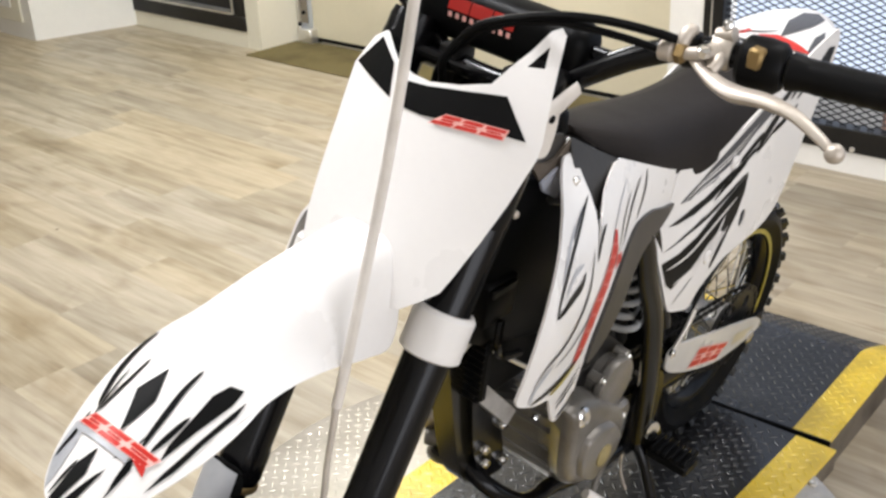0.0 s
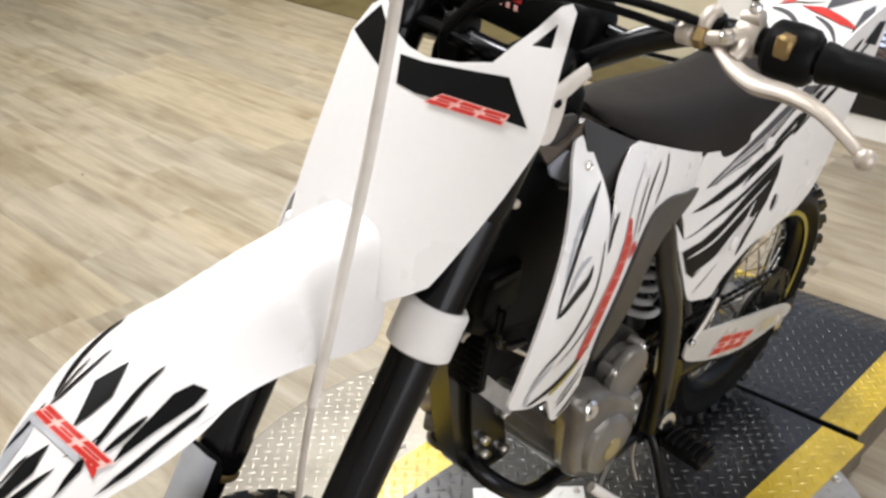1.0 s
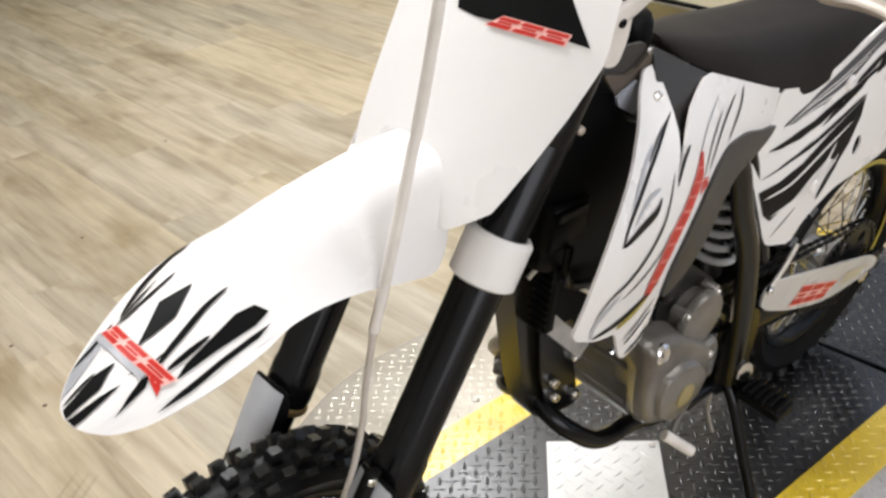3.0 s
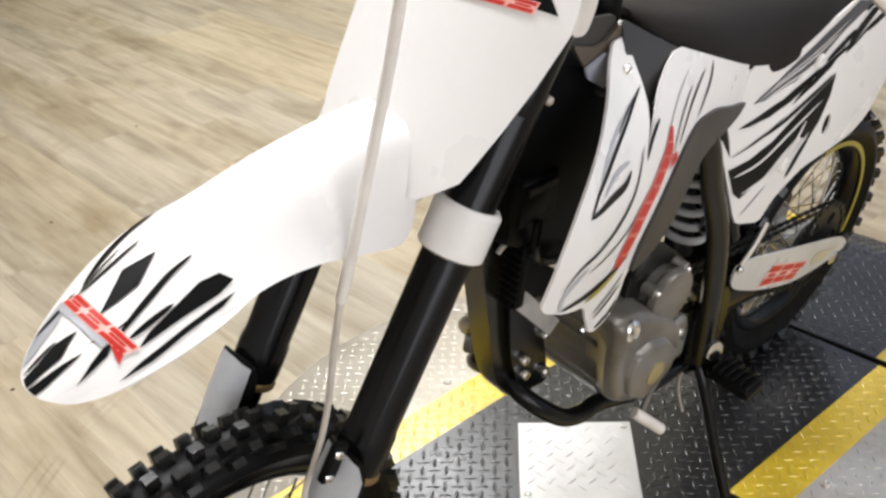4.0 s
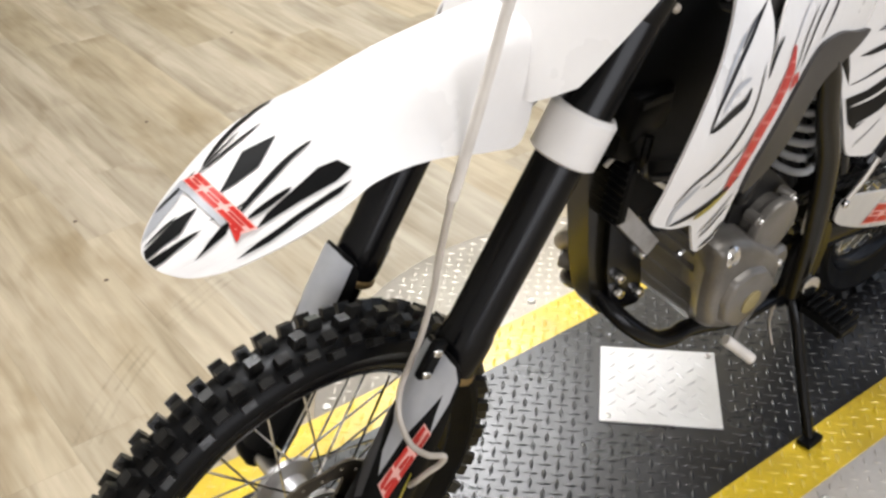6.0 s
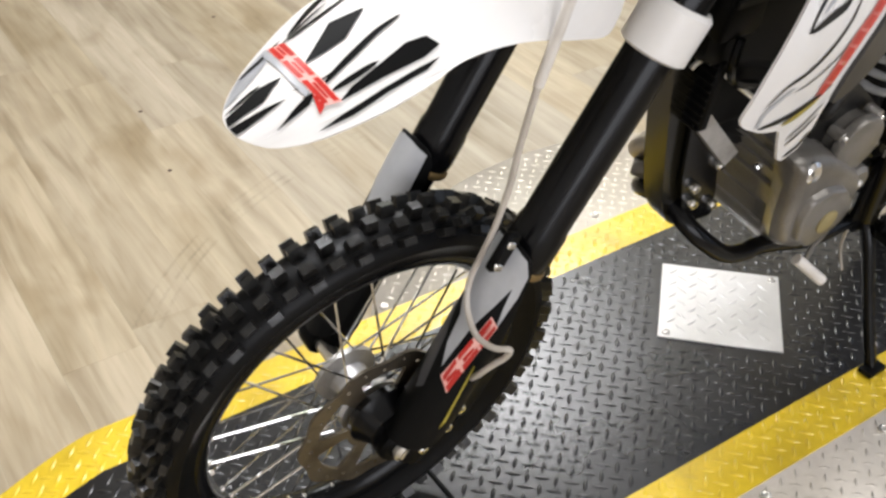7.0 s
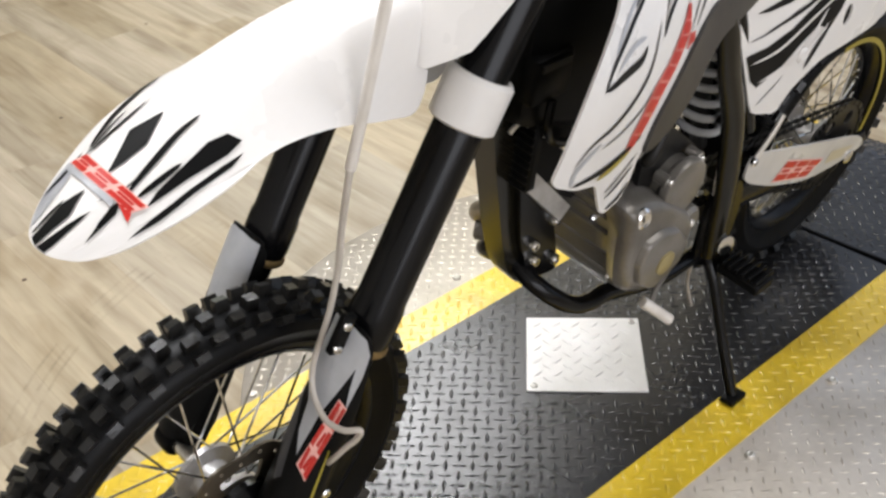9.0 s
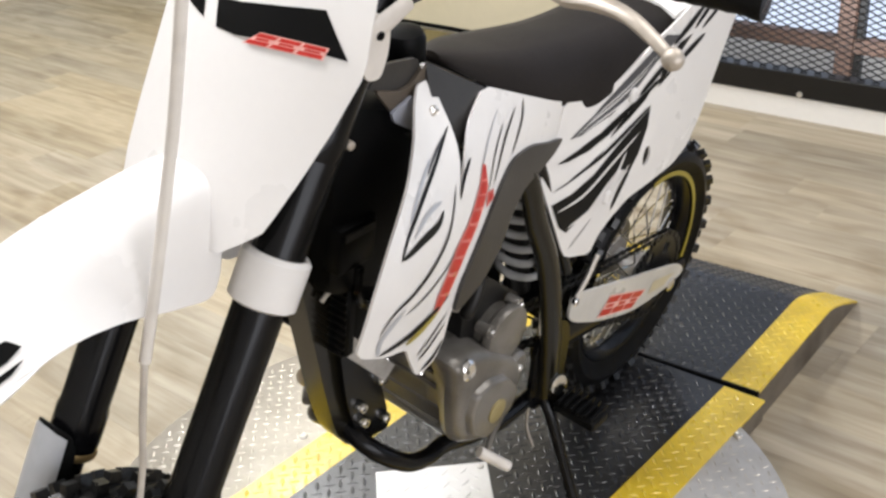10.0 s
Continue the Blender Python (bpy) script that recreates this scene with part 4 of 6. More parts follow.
for k in range(3):
    part("pad_emblem", shell([[(-0.066 + k * 0.032, 1.140), (-0.036 + k * 0.032, 1.140), (-0.033 + k * 0.032, 1.156), (-0.063 + k * 0.032, 1.156)]], lambda a, c: (0.3808, a, c), 0.0006, 0.1), RED, bar)
for k in range(9):
    part("pad_mark", box(0.3802, 0.3808, -0.064 + k * 0.0105, -0.059 + k * 0.0105, 1.131, 1.137), PINK, bar)
for sg in (1, -1):
    e, i0 = Vector((0.319, 0.447 * sg, 1.192)), Vector((0.3335, 0.328 * sg, 1.185))
    g = bmesh.new()
    pts = [i0 + (e - i0) * (k / 16) for k in range(17)]
    tube(pts, [0.0195, 0.019, 0.017] + [0.0168 + 0.0008 * (k % 2) for k in range(12)] + [0.019, 0.0195], 14, bm=g, smooth=False)
    part("grip", g, RUBBER, bar, "black ribbed rubber grip")
    part("switch_housing", turned([(0.022, -0.024), (0.027, -0.019), (0.028, 0.0), (0.026, 0.017), (0.021, 0.022)], i0 + (i0 - e) * 0.22, (e - i0).normalized(), 16), BLACK, bar)
    part("switch", box(0.350, 0.366, *sorted((0.292 * sg, 0.308 * sg)), 1.184, 1.206, 0.003), BRASS, bar)
    perch = tube([(0.347, 0.262 * sg, 1.186), (0.356, 0.256 * sg, 1.187), (0.366, 0.246 * sg, 1.184), (0.372, 0.228 * sg, 1.180), (0.373, 0.214 * sg, 1.178)], [0.011, 0.0095, 0.0075, 0.0065, 0.006], 12)
    turned([(0.0165, -0.011), (0.0185, -0.008), (0.0185, 0.008), (0.0165, 0.011)], (0.343, 0.259 * sg, 1.185), (-0.13, sg, 0.03), 18, perch)
    tube([(0.345, 0.250 * sg, 1.200), (0.345, 0.268 * sg, 1.206)], 0.008, 10, bm=perch, smooth=False)
    tube([(0.352, 0.228 * sg, 1.200), (0.360, 0.226 * sg, 1.200), (0.367, 0.225 * sg, 1.192), (0.370, 0.226 * sg, 1.176)], [0.0062, 0.0072, 0.0072, 0.0065], 10, bm=perch)
    tube([(0.352, 0.262 * sg, 1.186), (0.362, 0.264 * sg, 1.180), (0.371, 0.262 * sg, 1.172)], [0.009, 0.0075, 0.0065], 10, bm=perch)
    part("lever_perch", perch, PERCH, bar, "pale metal lever perch")
    part("perch_bolt", bolt((0.368, 0.250 * sg, 1.186), (0.2, 0, 1), 0.008, 0.007), CHROME, bar)
    part("clamp_screw", bolt((0.346, 0.259 * sg, 1.212), (0, 0, 1), 0.006, 0.006), CHROME, bar)
    part("cable_adjuster", turned([(0.006, -0.012), (0.0105, -0.010), (0.0105, 0.003), (0.007, 0.006), (0.0065, 0.014)], (0.373, 0.216 * sg, 1.178), (0, sg, 0.1), 14), PERCH, bar)
    part("adjuster_nut", turned([(0.009, -0.005), (0.0115, -0.003), (0.0115, 0.003), (0.009, 0.005)], (0.373, 0.228 * sg, 1.180), (0, sg, 0.1), 6), BRASS, bar)
    part("clamp_band", turned([(0.015, -0.009), (0.019, -0.007), (0.019, 0.007), (0.015, 0.009)], (0.350, 0.228 * sg, 1.179), (-0.15, sg, 0.2), 16), BLACK, bar)
    lv = tube([(0.366, 0.240 * sg, 1.176), (0.375, 0.268 * sg, 1.166), (0.382, 0.296 * sg, 1.163), (0.386, 0.328 * sg, 1.168), (0.392, 0.360 * sg, 1.168), (0.398, 0.390 * sg, 1.159), (0.401, 0.406 * sg, 1.152)], [0.0065, 0.0110, 0.0135, 0.0118, 0.0095, 0.0080, 0.0070], 12, flat=0.62, flat_axis=(0, 0, 1))
    bmesh.ops.create_uvsphere(lv, u_segments=14, v_segments=10, radius=0.0098, matrix=Matrix.Translation((0.402, 0.412 * sg, 1.150)))
    part("lever", lv, PERCH, bar, "bright alloy hand lever")
for y in (-0.045, 0.045):
    part("bar_clamp", box(0.36, 0.40, y - 0.014, y + 0.014, 1.05, 1.105, 0.006, 2), DARKCASE, bar)

# cables and hoses
part("clutch_cable", tube([(0.373, 0.206, 1.176), (0.395, 0.163, 1.183), (0.420, 0.116, 1.186), (0.430, 0.054, 1.169), (0.430, 0.005, 1.135), (0.428, -0.036, 1.081), (0.40, -0.05, 1.0)], 0.0042, 8), BLACK, bike, "black clutch cable", STEER)
part("throttle_cable", tube([(0.365, 0.222, 1.189), (0.385, 0.201, 1.196), (0.400, 0.157, 1.197), (0.420, 0.115, 1.194), (0.430, 0.074, 1.182), (0.436, 0.022, 1.158), (0.440, -0.009, 1.123), (0.438, -0.021, 1.092), (0.40, -0.03, 1.0)], 0.0048, 8), BLACK, bike, "black throttle cable", STEER)
hose = part("brake_hose_sleeve", tube([(0.36, -0.22, 1.18), (0.45, -0.10, 1.34), (0.56, 0.03, 1.36), (0.604, 0.066, 1.27), (0.617, 0.069, 1.16), (0.632, 0.070, 1.05), (0.654, 0.074, 0.95), (0.676, 0.080, 0.87), (0.692, 0.083, 0.812)], 0.0058, 12, 10), SLEEVE, bike, "pale plastic sleeve round the brake hose", STEER)
part("brake_hose", tube([(0.692, 0.083, 0.815), (0.700, 0.083, 0.740), (0.705, 0.085, 0.690), (0.713, 0.084, 0.636), (0.722, 0.081, 0.594), (0.732, 0.081, 0.563), (0.740, 0.089, 0.542), (0.745, 0.103, 0.526), (0.747, 0.124, 0.515), (0.742, 0.147, 0.517), (0.730, 0.160, 0.520), (0.730, 0.155, 0.500), (0.737, 0.148, 0.486), (0.745, 0.130, 0.448), (0.73, 0.10, 0.40)], 0.0036, 10, 6), HOSE, hose, "thin clear brake hose looping to the caliper")
clip = box(-0.010, 0.010, -0.004, 0.008, -0.026, 0.026, 0.003)
bmesh.ops.transform(clip, matrix=Matrix.Translation((0.712, 0.098, 0.612)) @ Matrix.Rotation(-RAKE, 4, "Y"), verts=clip.verts)
part("hose_clip", clip, BLACK, hose, "", STEER)
for s in (-0.015, 0.015):
    part("clip_bolt", bolt(Vector((0.714, 0.106, 0.612)) + UP * s, (0.3, 1, 0), 0.0055, 0.005), CHROME, hose)
cal = box(0.655, 0.748, 0.035, 0.085, 0.285, 0.40, 0.012, 2)
bmesh.ops.rotate(cal, cent=(0.695, 0.06, 0.36), matrix=Matrix.Rotation(-0.5, 3, "Y"), verts=cal.verts)
caliper = part("front_caliper", cal, BLACK, bike, "black front brake caliper", STEER)
for x, z in ((0.716, 0.316), (0.733, 0.288), (0.752, 0.284)):
    part("caliper_bolt", bolt((x, 0.085, z), (0, 1, 0), 0.0075, 0.007), CHROME, caliper, "bright hexagon bolt")

# frame
fr = part("main_frame", tube([(0.44, 0, 0.90), (0.389, 0, 0.70), (0.346, 0, 0.53), (0.322, 0, 0.45), (0.302, 0, 0.41), (0.277, 0, 0.385)], [0.028, 0.028, 0.028, 0.027, 0.024, 0.018], 4, phase=math.pi / 4), FRAMEPAINT, bike, "black painted steel frame")
for sg in (1, -1):
    part("cradle_tube", tube([(0.311, 0.010 * sg, 0.428), (0.305, 0.045 * sg, 0.410), (0.284, 0.068 * sg, 0.387), (0.244, 0.080 * sg, 0.354), (0.20, 0.082 * sg, 0.336), (0.152, 0.080 * sg, 0.328), (0.02, 0.085 * sg, 0.285), (-0.12, 0.085 * sg, 0.28)], 0.0145, 12, 8), GLOSSBLACK, fr)
    part("side_spar", tube([(0.40, 0.03 * sg, 0.93), (0.22, 0.05 * sg, 0.88), (0.085, 0.095 * sg, 0.80), (0.020, 0.102 * sg, 0.68), (-0.034, 0.104 * sg, 0.575), (-0.08, 0.104 * sg, 0.42), (-0.105, 0.102 * sg, 0.285)], [0.016, 0.016, 0.017, 0.019, 0.0205, 0.022, 0.021], 12, 8, flat=0.7), FRAMEPAINT, fr)
    part("rear_loop", tube([(0.03, 0.085 * sg, 0.79), (-0.01, 0.088 * sg, 0.72), (-0.06, 0.09 * sg, 0.63), (-0.115, 0.09 * sg, 0.53)], 0.012, 10), GLOSSBLACK, fr)
    part("subframe_tube", tube([(0.0, 0.05 * sg, 0.83), (-0.25, 0.055 * sg, 0.80), (-0.50, 0.05 * sg, 0.84)], 0.011, 10), FRAMEPAINT, fr)
    part("subframe_strut", tube([(-0.10, 0.05 * sg, 0.52), (-0.30, 0.055 * sg, 0.72), (-0.42, 0.05 * sg, 0.81)], 0.009, 10), FRAMEPAINT, fr)
    gus = shell([rounded([(-0.05, 0.44), (-0.16, 0.42), (-0.17, 0.26), (-0.06, 0.25)])], lambda a, b, sg=sg: (a, 0.09 * sg, b), 0.008, 1.0)
    part("pivot_plate", gus, GLOSSBLACK, fr)
    for x, z in ((-0.07, 0.40), (-0.08, 0.285), (-0.145, 0.40)):
        part("plate_bolt", bolt((x, 0.09 * sg, z), (0, sg, 0), 0.008, 0.005), ALLOY, fr)
em = shell([rounded([(0.365, 0.66), (0.338, 0.60), (0.302, 0.545), (0.270, 0.508), (0.247, 0.44), (0.236, 0.388), (0.30, 0.40), (0.335, 0.50)], 0.12, 2)], lambda a, b: (a, 0.032, b), 0.006, 1.0, out_sign=-1)
part("engine_mount", em, GLOSSBLACK, fr)
for x, z in ((0.268, 0.501), (0.308, 0.476), (0.301, 0.444), (0.253, 0.421)):
    part("mount_bolt", bolt((x, 0.034, z), (0, 1, 0), 0.0085, 0.009), CHROME, fr, "bright hexagon bolt")

# engine
cyl = lathe([(0.05, 0.0), (0.05, 0.02)] + [(0.056 if k % 2 else 0.05, 0.02 + 0.0065 * k) for k in range(14)] + [(0.046, 0.12), (0.044, 0.155)], 28)
dq = Vector((0, 1, 0)).rotation_difference(Vector((0.32, 0, 0.95)))
bmesh.ops.transform(cyl, matrix=Matrix.Translation((0.155, -0.02, 0.50)) @ dq.to_matrix().to_4x4(), verts=cyl.verts)
joint = [(.215, .545), (.203, .513), (.187, .477), (.178, .438), (.158, .350), (.112, .296), (.04, .34), (.015, .40), (.025, .45), (.085, .495), (.145, .535)]
engine = part("engine", shell([rounded(joint, 0.12, 2)], lambda a, c: (a, 0.0725, c), 0.165, 0.08, out_sign=-1), MIDCASE, bike, "grey cast engine with a ribbed crankcase and side cover")
for x, z, r in ((.206, .520, .004), (.193, .490, .0035), (.182, .456, .0045), (.171, .410, .0035), (.162, .372, .004)):
    part("case_rib", tube([(x, -0.085, z), (x, 0.070, z)], r, 8, smooth=False), MIDCASE, engine)
for y, x, z in ((-0.02, .176, .456), (0.03, .150, .364), (0.06, .146, .357), (0.045, .183, .474)):
    part("case_bolt", bolt((x, y, z), (0.9, 0, -0.35), 0.0065, 0.010), CHROME, engine)
part("cylinder", cyl, DARKCASE, engine, "finned dark cylinder")
hd = box(0.17, 0.275, -0.07, 0.03, 0.640, 0.70, 0.012, 2)
part("cylinder_head", hd, DARKCASE, engine, "dark finned cylinder head")
cov = [(.218, .545), (.212, .51), (.208, .472), (.200, .418), (.185, .372), (.11, .330), (.04, .37), (.02, .41), (.03, .45), (.09, .495), (.15, .535)]
cv = bmesh.new()
ctr = np.mean(np.array(cov), axis=0)
rings = []
for yy, sc, w in ((0.050, 1.0, 0.0), (0.072, 1.0, 0.0), (0.104, 1.0, 1.0), (0.114, 0.97, 1.0), (0.121, 0.92, 1.0), (0.126, 0.84, 1.0), (0.128, 0.76, 1.0)):
    base_o = [(a[0] + (b[0] - a[0]) * w, a[1] + (b[1] - a[1]) * w) for a, b in zip(joint, cov)]
    rings.append([cv.verts.new((ctr[0] + (q[0] - ctr[0]) * sc, yy, ctr[1] + (q[1] - ctr[1]) * sc)) for q in rounded(base_o, 0.2, 2)])
for a, b in zip(rings, rings[1:]):
    for j in range(len(a)):
        cv.faces.new((a[j], a[(j + 1) % len(a)], b[(j + 1) % len(b)], b[j]))
cv.faces.new(rings[0])
cv.faces.new(rings[-1])
cover_l = part("side_cover", cv, CASE, engine, "bulged grey metal engine side cover")
step = bmesh.new()
low_face = [(.172, .470), (.135, .476), (.095, .462), (.058, .418), (.072, .385), (.132, .362), (.172, .395), (.182, .435)]
mid = np.mean(np.array(low_face), axis=0)
rings = [[step.verts.new((mid[0] + (q[0] - mid[0]) * sc, yy, mid[1] + (q[1] - mid[1]) * sc)) for q in rounded(low_face, 0.12, 2)] for yy, sc in ((0.118, 1.06), (0.136, 1.0), (0.139, 0.95), (0.140, 0.9))]
for a, b in zip(rings, rings[1:]):
    for j in range(len(a)):
        step.faces.new((a[j], a[(j + 1) % len(a)], b[(j + 1) % len(b)], b[j]))
step.faces.new(rings[0])
step.faces.new(rings[-1])
part("cover_step", step, CASE, engine, "raised lower face of the side cover")
part("cover_ear", turned([(0.022, -0.05), (0.026, -0.005), (0.026, 0.012), (0.020, 0.018)], (0.042, 0.105, 0.440), (0, 1, 0), 18), CASE, engine)
part("cover_ear_bolt", bolt((0.042, 0.123, 0.440), (0, 1, 0), 0.006, 0.005), ALLOY, engine)
part("filler_plug", turned([(0.014, -0.004), (0.016, 0.0), (0.016, 0.006), (0.011, 0.010), (0.005, 0.008)], (0.186, 0.1195, 0.520), (0.1, 1, 0.25), 20), CHROME, cover_l, "shiny inspection plug")
part("badge", turned([(0.020, -0.002), (0.020, 0.002), (0.018, 0.003)], (0.118, 0.1405, 0.412), (0, 1, 0), 24), surface("aged_brass_badge", (0.35, 0.29, 0.14), 0.5, 0.5), cover_l, "round brassy badge")
RC = (0.072, 0.512)
rc = turned([(0.042, -0.07), (0.043, -0.012), (0.049, -0.006), (0.050, 0.004), (0.048, 0.008), (0.044, 0.0095), (0.012, 0.0105)], (RC[0], 0.106, RC[1]), (0, 1, 0), 36)
part("round_cover", rc, CASE, engine, "round grey metal cover")
for a in (0.6, 2.2, 3.4, 5.1):
    ear = tube([(RC[0] + 0.050 * math.cos(a), 0.085, RC[1] + 0.050 * math.sin(a)), (RC[0] + 0.050 * math.cos(a), 0.107, RC[1] + 0.050 * math.sin(a))], 0.0095, 12, smooth=False)
    part("round_cover_lug", ear, CASE, engine)
    part("round_cover_bolt", bolt((RC[0] + 0.050 * math.cos(a), 0.108, RC[1] + 0.050 * math.sin(a)), (0, 1, 0), 0.0050, 0.006), CHROME, engine)
part("upper_case", shell([rounded([(.150, .500), (.150, .605), (.140, .628), (.115, .625), (.08, .602), (.0, .535), (-.02, .47), (.08, .46)], 0.1, 1)], lambda a, c: (a, 0.080, c), 0.15, 0.2, out_sign=-1), DARKCASE, engine, "dark upper crankcase")
part("upper_lug", tube([(0.142, 0.05, 0.632), (0.142, 0.078, 0.632)], 0.011, 12, smooth=False), MIDCASE, engine)
part("upper_lug_bolt", bolt((0.142, 0.079, 0.632), (0, 1, 0), 0.006, 0.005), CHROME, engine)
part("solenoid", tube([(0.175, 0.075, 0.600), (0.150, 0.088, 0.655)], [0.013, 0.012], 14), CASE, engine, "small grey metal solenoid")
part("carburettor", tube([(0.13, 0.0, 0.60), (0.10, 0.01, 0.66), (0.06, 0.0, 0.70)], [0.03, 0.026, 0.03], 14), DARKCASE, engine)
part("breather_hose", tube([(0.13, 0.065, 0.57), (0.145, 0.085, 0.58), (0.12, 0.08, 0.62), (0.10, 0.05, 0.65)], 0.010, 10), DARKCASE, engine)
part("head_fitting", tube([(0.352, 0.028, 0.615), (0.266, 0.036, 0.520)], 0.0185, 4, phase=math.pi / 4, smooth=False), HUBCAST, engine, "dull metal fitting")
# black box added to close a bright gap between cooler and shroud
part("gap_filler", box(0.17, 0.335, -0.05, 0.035, 0.575, 0.715, 0.012, 2), BLACK, engine, "added black box that darkens the gap behind the oil cooler")
part("ignition_box", box(0.328, 0.395, 0.03, 0.060, 0.748, 0.812, 0.006, 2), BLACK, engine, "small dark grey ignition box")
part("box_clip", box(0.336, 0.387, 0.0602, 0.0635, 0.795, 0.806, 0.001), DARKCASE, engine)
part("wiring_loom", tube([(0.36, 0.062, 0.75), (0.365, 0.066, 0.715), (0.34, 0.060, 0.68), (0.28, 0.05, 0.65)], 0.006, 8), GLOSSBLACK, engine)
cooler = part("oil_cooler", box(0.345, 0.362, -0.070, 0.050, 0.60, 0.708, 0.004), BLACK, bike, "small finned oil cooler")
for k in range(9):
    part("fin", box(0.3625, 0.3665, -0.068, 0.048, 0.604 + k * 0.012, 0.6050 + k * 0.012), DARKCASE, cooler)
part("cooler_pipe", tube([(0.388, 0.028, 0.695), (0.380, 0.03, 0.704), (0.367, 0.032, 0.703), (0.30, 0.045, 0.648), (0.24, 0.06, 0.60)], 0.0036, 8), ALLOY, bike, "thin bright pipe")
part("exhaust_pipe", tube([(0.27, -0.03, 0.50), (0.295, -0.075, 0.46), (0.25, -0.11, 0.42), (0.15, -0.13, 0.42), (0.0, -0.12, 0.47), (-0.2, -0.12, 0.62), (-0.45, -0.12, 0.74)], [0.016, 0.016, 0.016, 0.018, 0.02, 0.03, 0.034], 14), STEEL, bike, "steel exhaust pipe")
part("exhaust_cap", turned([(0.013, -0.012), (0.015, -0.008), (0.015, 0.008), (0.012, 0.012)], (0.302, -0.065, 0.432), (0.6, -0.8, 0), 18), CASE, bike)

# shift lever, pegs, stand
shl = part("shift_lever", tube([(0.075, 0.128, 0.395), (0.090, 0.134, 0.380), (0.115, 0.138, 0.36), (0.135, 0.145, 0.342)], 0.0048, 8), MIDCASE, bike, "dull metal gear shift lever")
part("lever_tip", tube([(0.150, 0.140, 0.350), (0.112, 0.172, 0.314)], [0.0088, 0.0088], 12), SLEEVE, shl, "pale rubber lever tip")
for sg in (1, -1):
    peg = part("footpeg", box(-0.145, -0.095, *sorted((0.125 * sg, 0.207 * sg)), 0.262, 0.283, 0.004), BLACK, bike, "black toothed footpeg")
    for k in range(6):
        part("tooth", box(-0.147, -0.093, *sorted(((0.132 + k * 0.013) * sg, (0.137 + k * 0.013) * sg)), 0.2835, 0.293, 0.001), BLACK, peg)
    part("hinge", tube([(-0.12, 0.10 * sg, 0.275), (-0.12, 0.124 * sg, 0.275)], 0.014, 10), BLACK, peg)
pb = turned([(0.017, -0.012), (0.018, 0.0), (0.018, 0.002), (0.012, 0.004)], (-0.104, 0.124, 0.316), (0.2, 1, 0.2), 20)
part("pivot_bolt", pb, CHROME, bike, "large bright pivot bolt")
st = tube([(-0.105, 0.095, 0.275), (-0.102, 0.118, 0.25), (-0.094, 0.175, 0.15), (-0.085, 0.237, 0.048)], [0.011, 0.012, 0.0105, 0.0105], 10)
stand = part("side_stand", st, GLOSSBLACK, bike, "black side stand leg")
sf = box(-0.022, 0.022, -0.014, 0.014, 0, 0.012, 0.004, 2)
bmesh.ops.transform(sf, matrix=Matrix.Translation((-0.084, 0.240, 0.0455)) @ Matrix.Rotation(radians(10.8), 4, "X"), verts=sf.verts)
part("stand_foot", sf, BLACK, stand)
part("stand_spring", tube([(-0.075, 0.09, 0.285), (-0.06, 0.10, 0.24), (-0.06, 0.12, 0.20)], 0.003, 6), STEEL, stand)

# swingarm, rear wheel, chain
RWX, RWZ = -0.556, 0.287
for sg in (1, -1):
    part("swingarm", tube([(-0.10, 0.075 * sg, 0.365), (-0.28, 0.077 * sg, 0.335), (-0.52, 0.082 * sg, 0.295), (-0.64, 0.082 * sg, 0.285)], [0.03, 0.028, 0.022, 0.02], 10, flat=0.5, flat_axis=(0, 1, 0)), GLOSSBLACK, bike, "black swingarm")
rwm = wheel("rear_wheel", RWX, RWZ, 0.288, 0.206, 0.044, 54, None, "black rimmed rear wheel with steel spokes", 36, 0.045, 0.036)
arc = [radians(82 + 120 * k / 24) for k in range(25)]
part("rim_stripe", shell([[(0.219 * math.cos(a), 0.219 * math.sin(a)) for a in arc] + [(0.209 * math.cos(a), 0.209 * math.sin(a)) for a in reversed(arc)]], lambda a, c: (a, 0.0352, c), 0.0015, 0.1, out_sign=-1), OLIVE, rwm, "yellow rim stripe")
spk = []
for i in range(43 * 4):
    a = 2 * math.pi * i / (43 * 4)
    rr = 0.098 if i % 4 in (0, 1) else 0.090
    spk.append((rr * math.cos(a), rr * math.sin(a)))
cut = [[(0.066 * math.cos(2 * math.pi * i / 6) + 0.015 * math.cos(-2 * math.pi * j / 12), 0.066 * math.sin(2 * math.pi * i / 6) + 0.015 * math.sin(-2 * math.pi * j / 12)) for j in range(12)] for i in range(6)]
part("sprocket", shell([spk, *cut], lambda a, b: (a, 0.058, b), 0.005, 1.0), DARKCASE, rwm, "dark rear sprocket")
part("rear_disc", shell([[(0.09 * math.cos(2 * math.pi * i / 48), 0.09 * math.sin(2 * math.pi * i / 48)) for i in range(48)], [(0.06 * math.cos(-2 * math.pi * i / 32), 0.06 * math.sin(-2 * math.pi * i / 32)) for i in range(32)]], lambda a, b: (a, -0.05, b), 0.004, 1.0), STEEL, rwm)
part("rear_axle", turned([(0.01, -0.11), (0.01, 0.09), (0.016, 0.091), (0.016, 0.104), (0.01, 0.108)], (0, 0, 0), (0, 1, 0), 12), CHROME, rwm)
ch = bmesh.new()
loop = []
for k in range(20):
    a = math.radians(100 + 160 * k / 19)
    loop.append(Vector((RWX + 0.098 * math.cos(a), 0.0585, RWZ + 0.098 * math.sin(a))))
for k in range(10):
    a = math.radians(-80 + 160 * k / 9)
    loop.append(Vector((-0.03 + 0.035 * math.cos(a), 0.0585, 0.435 + 0.035 * math.sin(a))))
dense = []
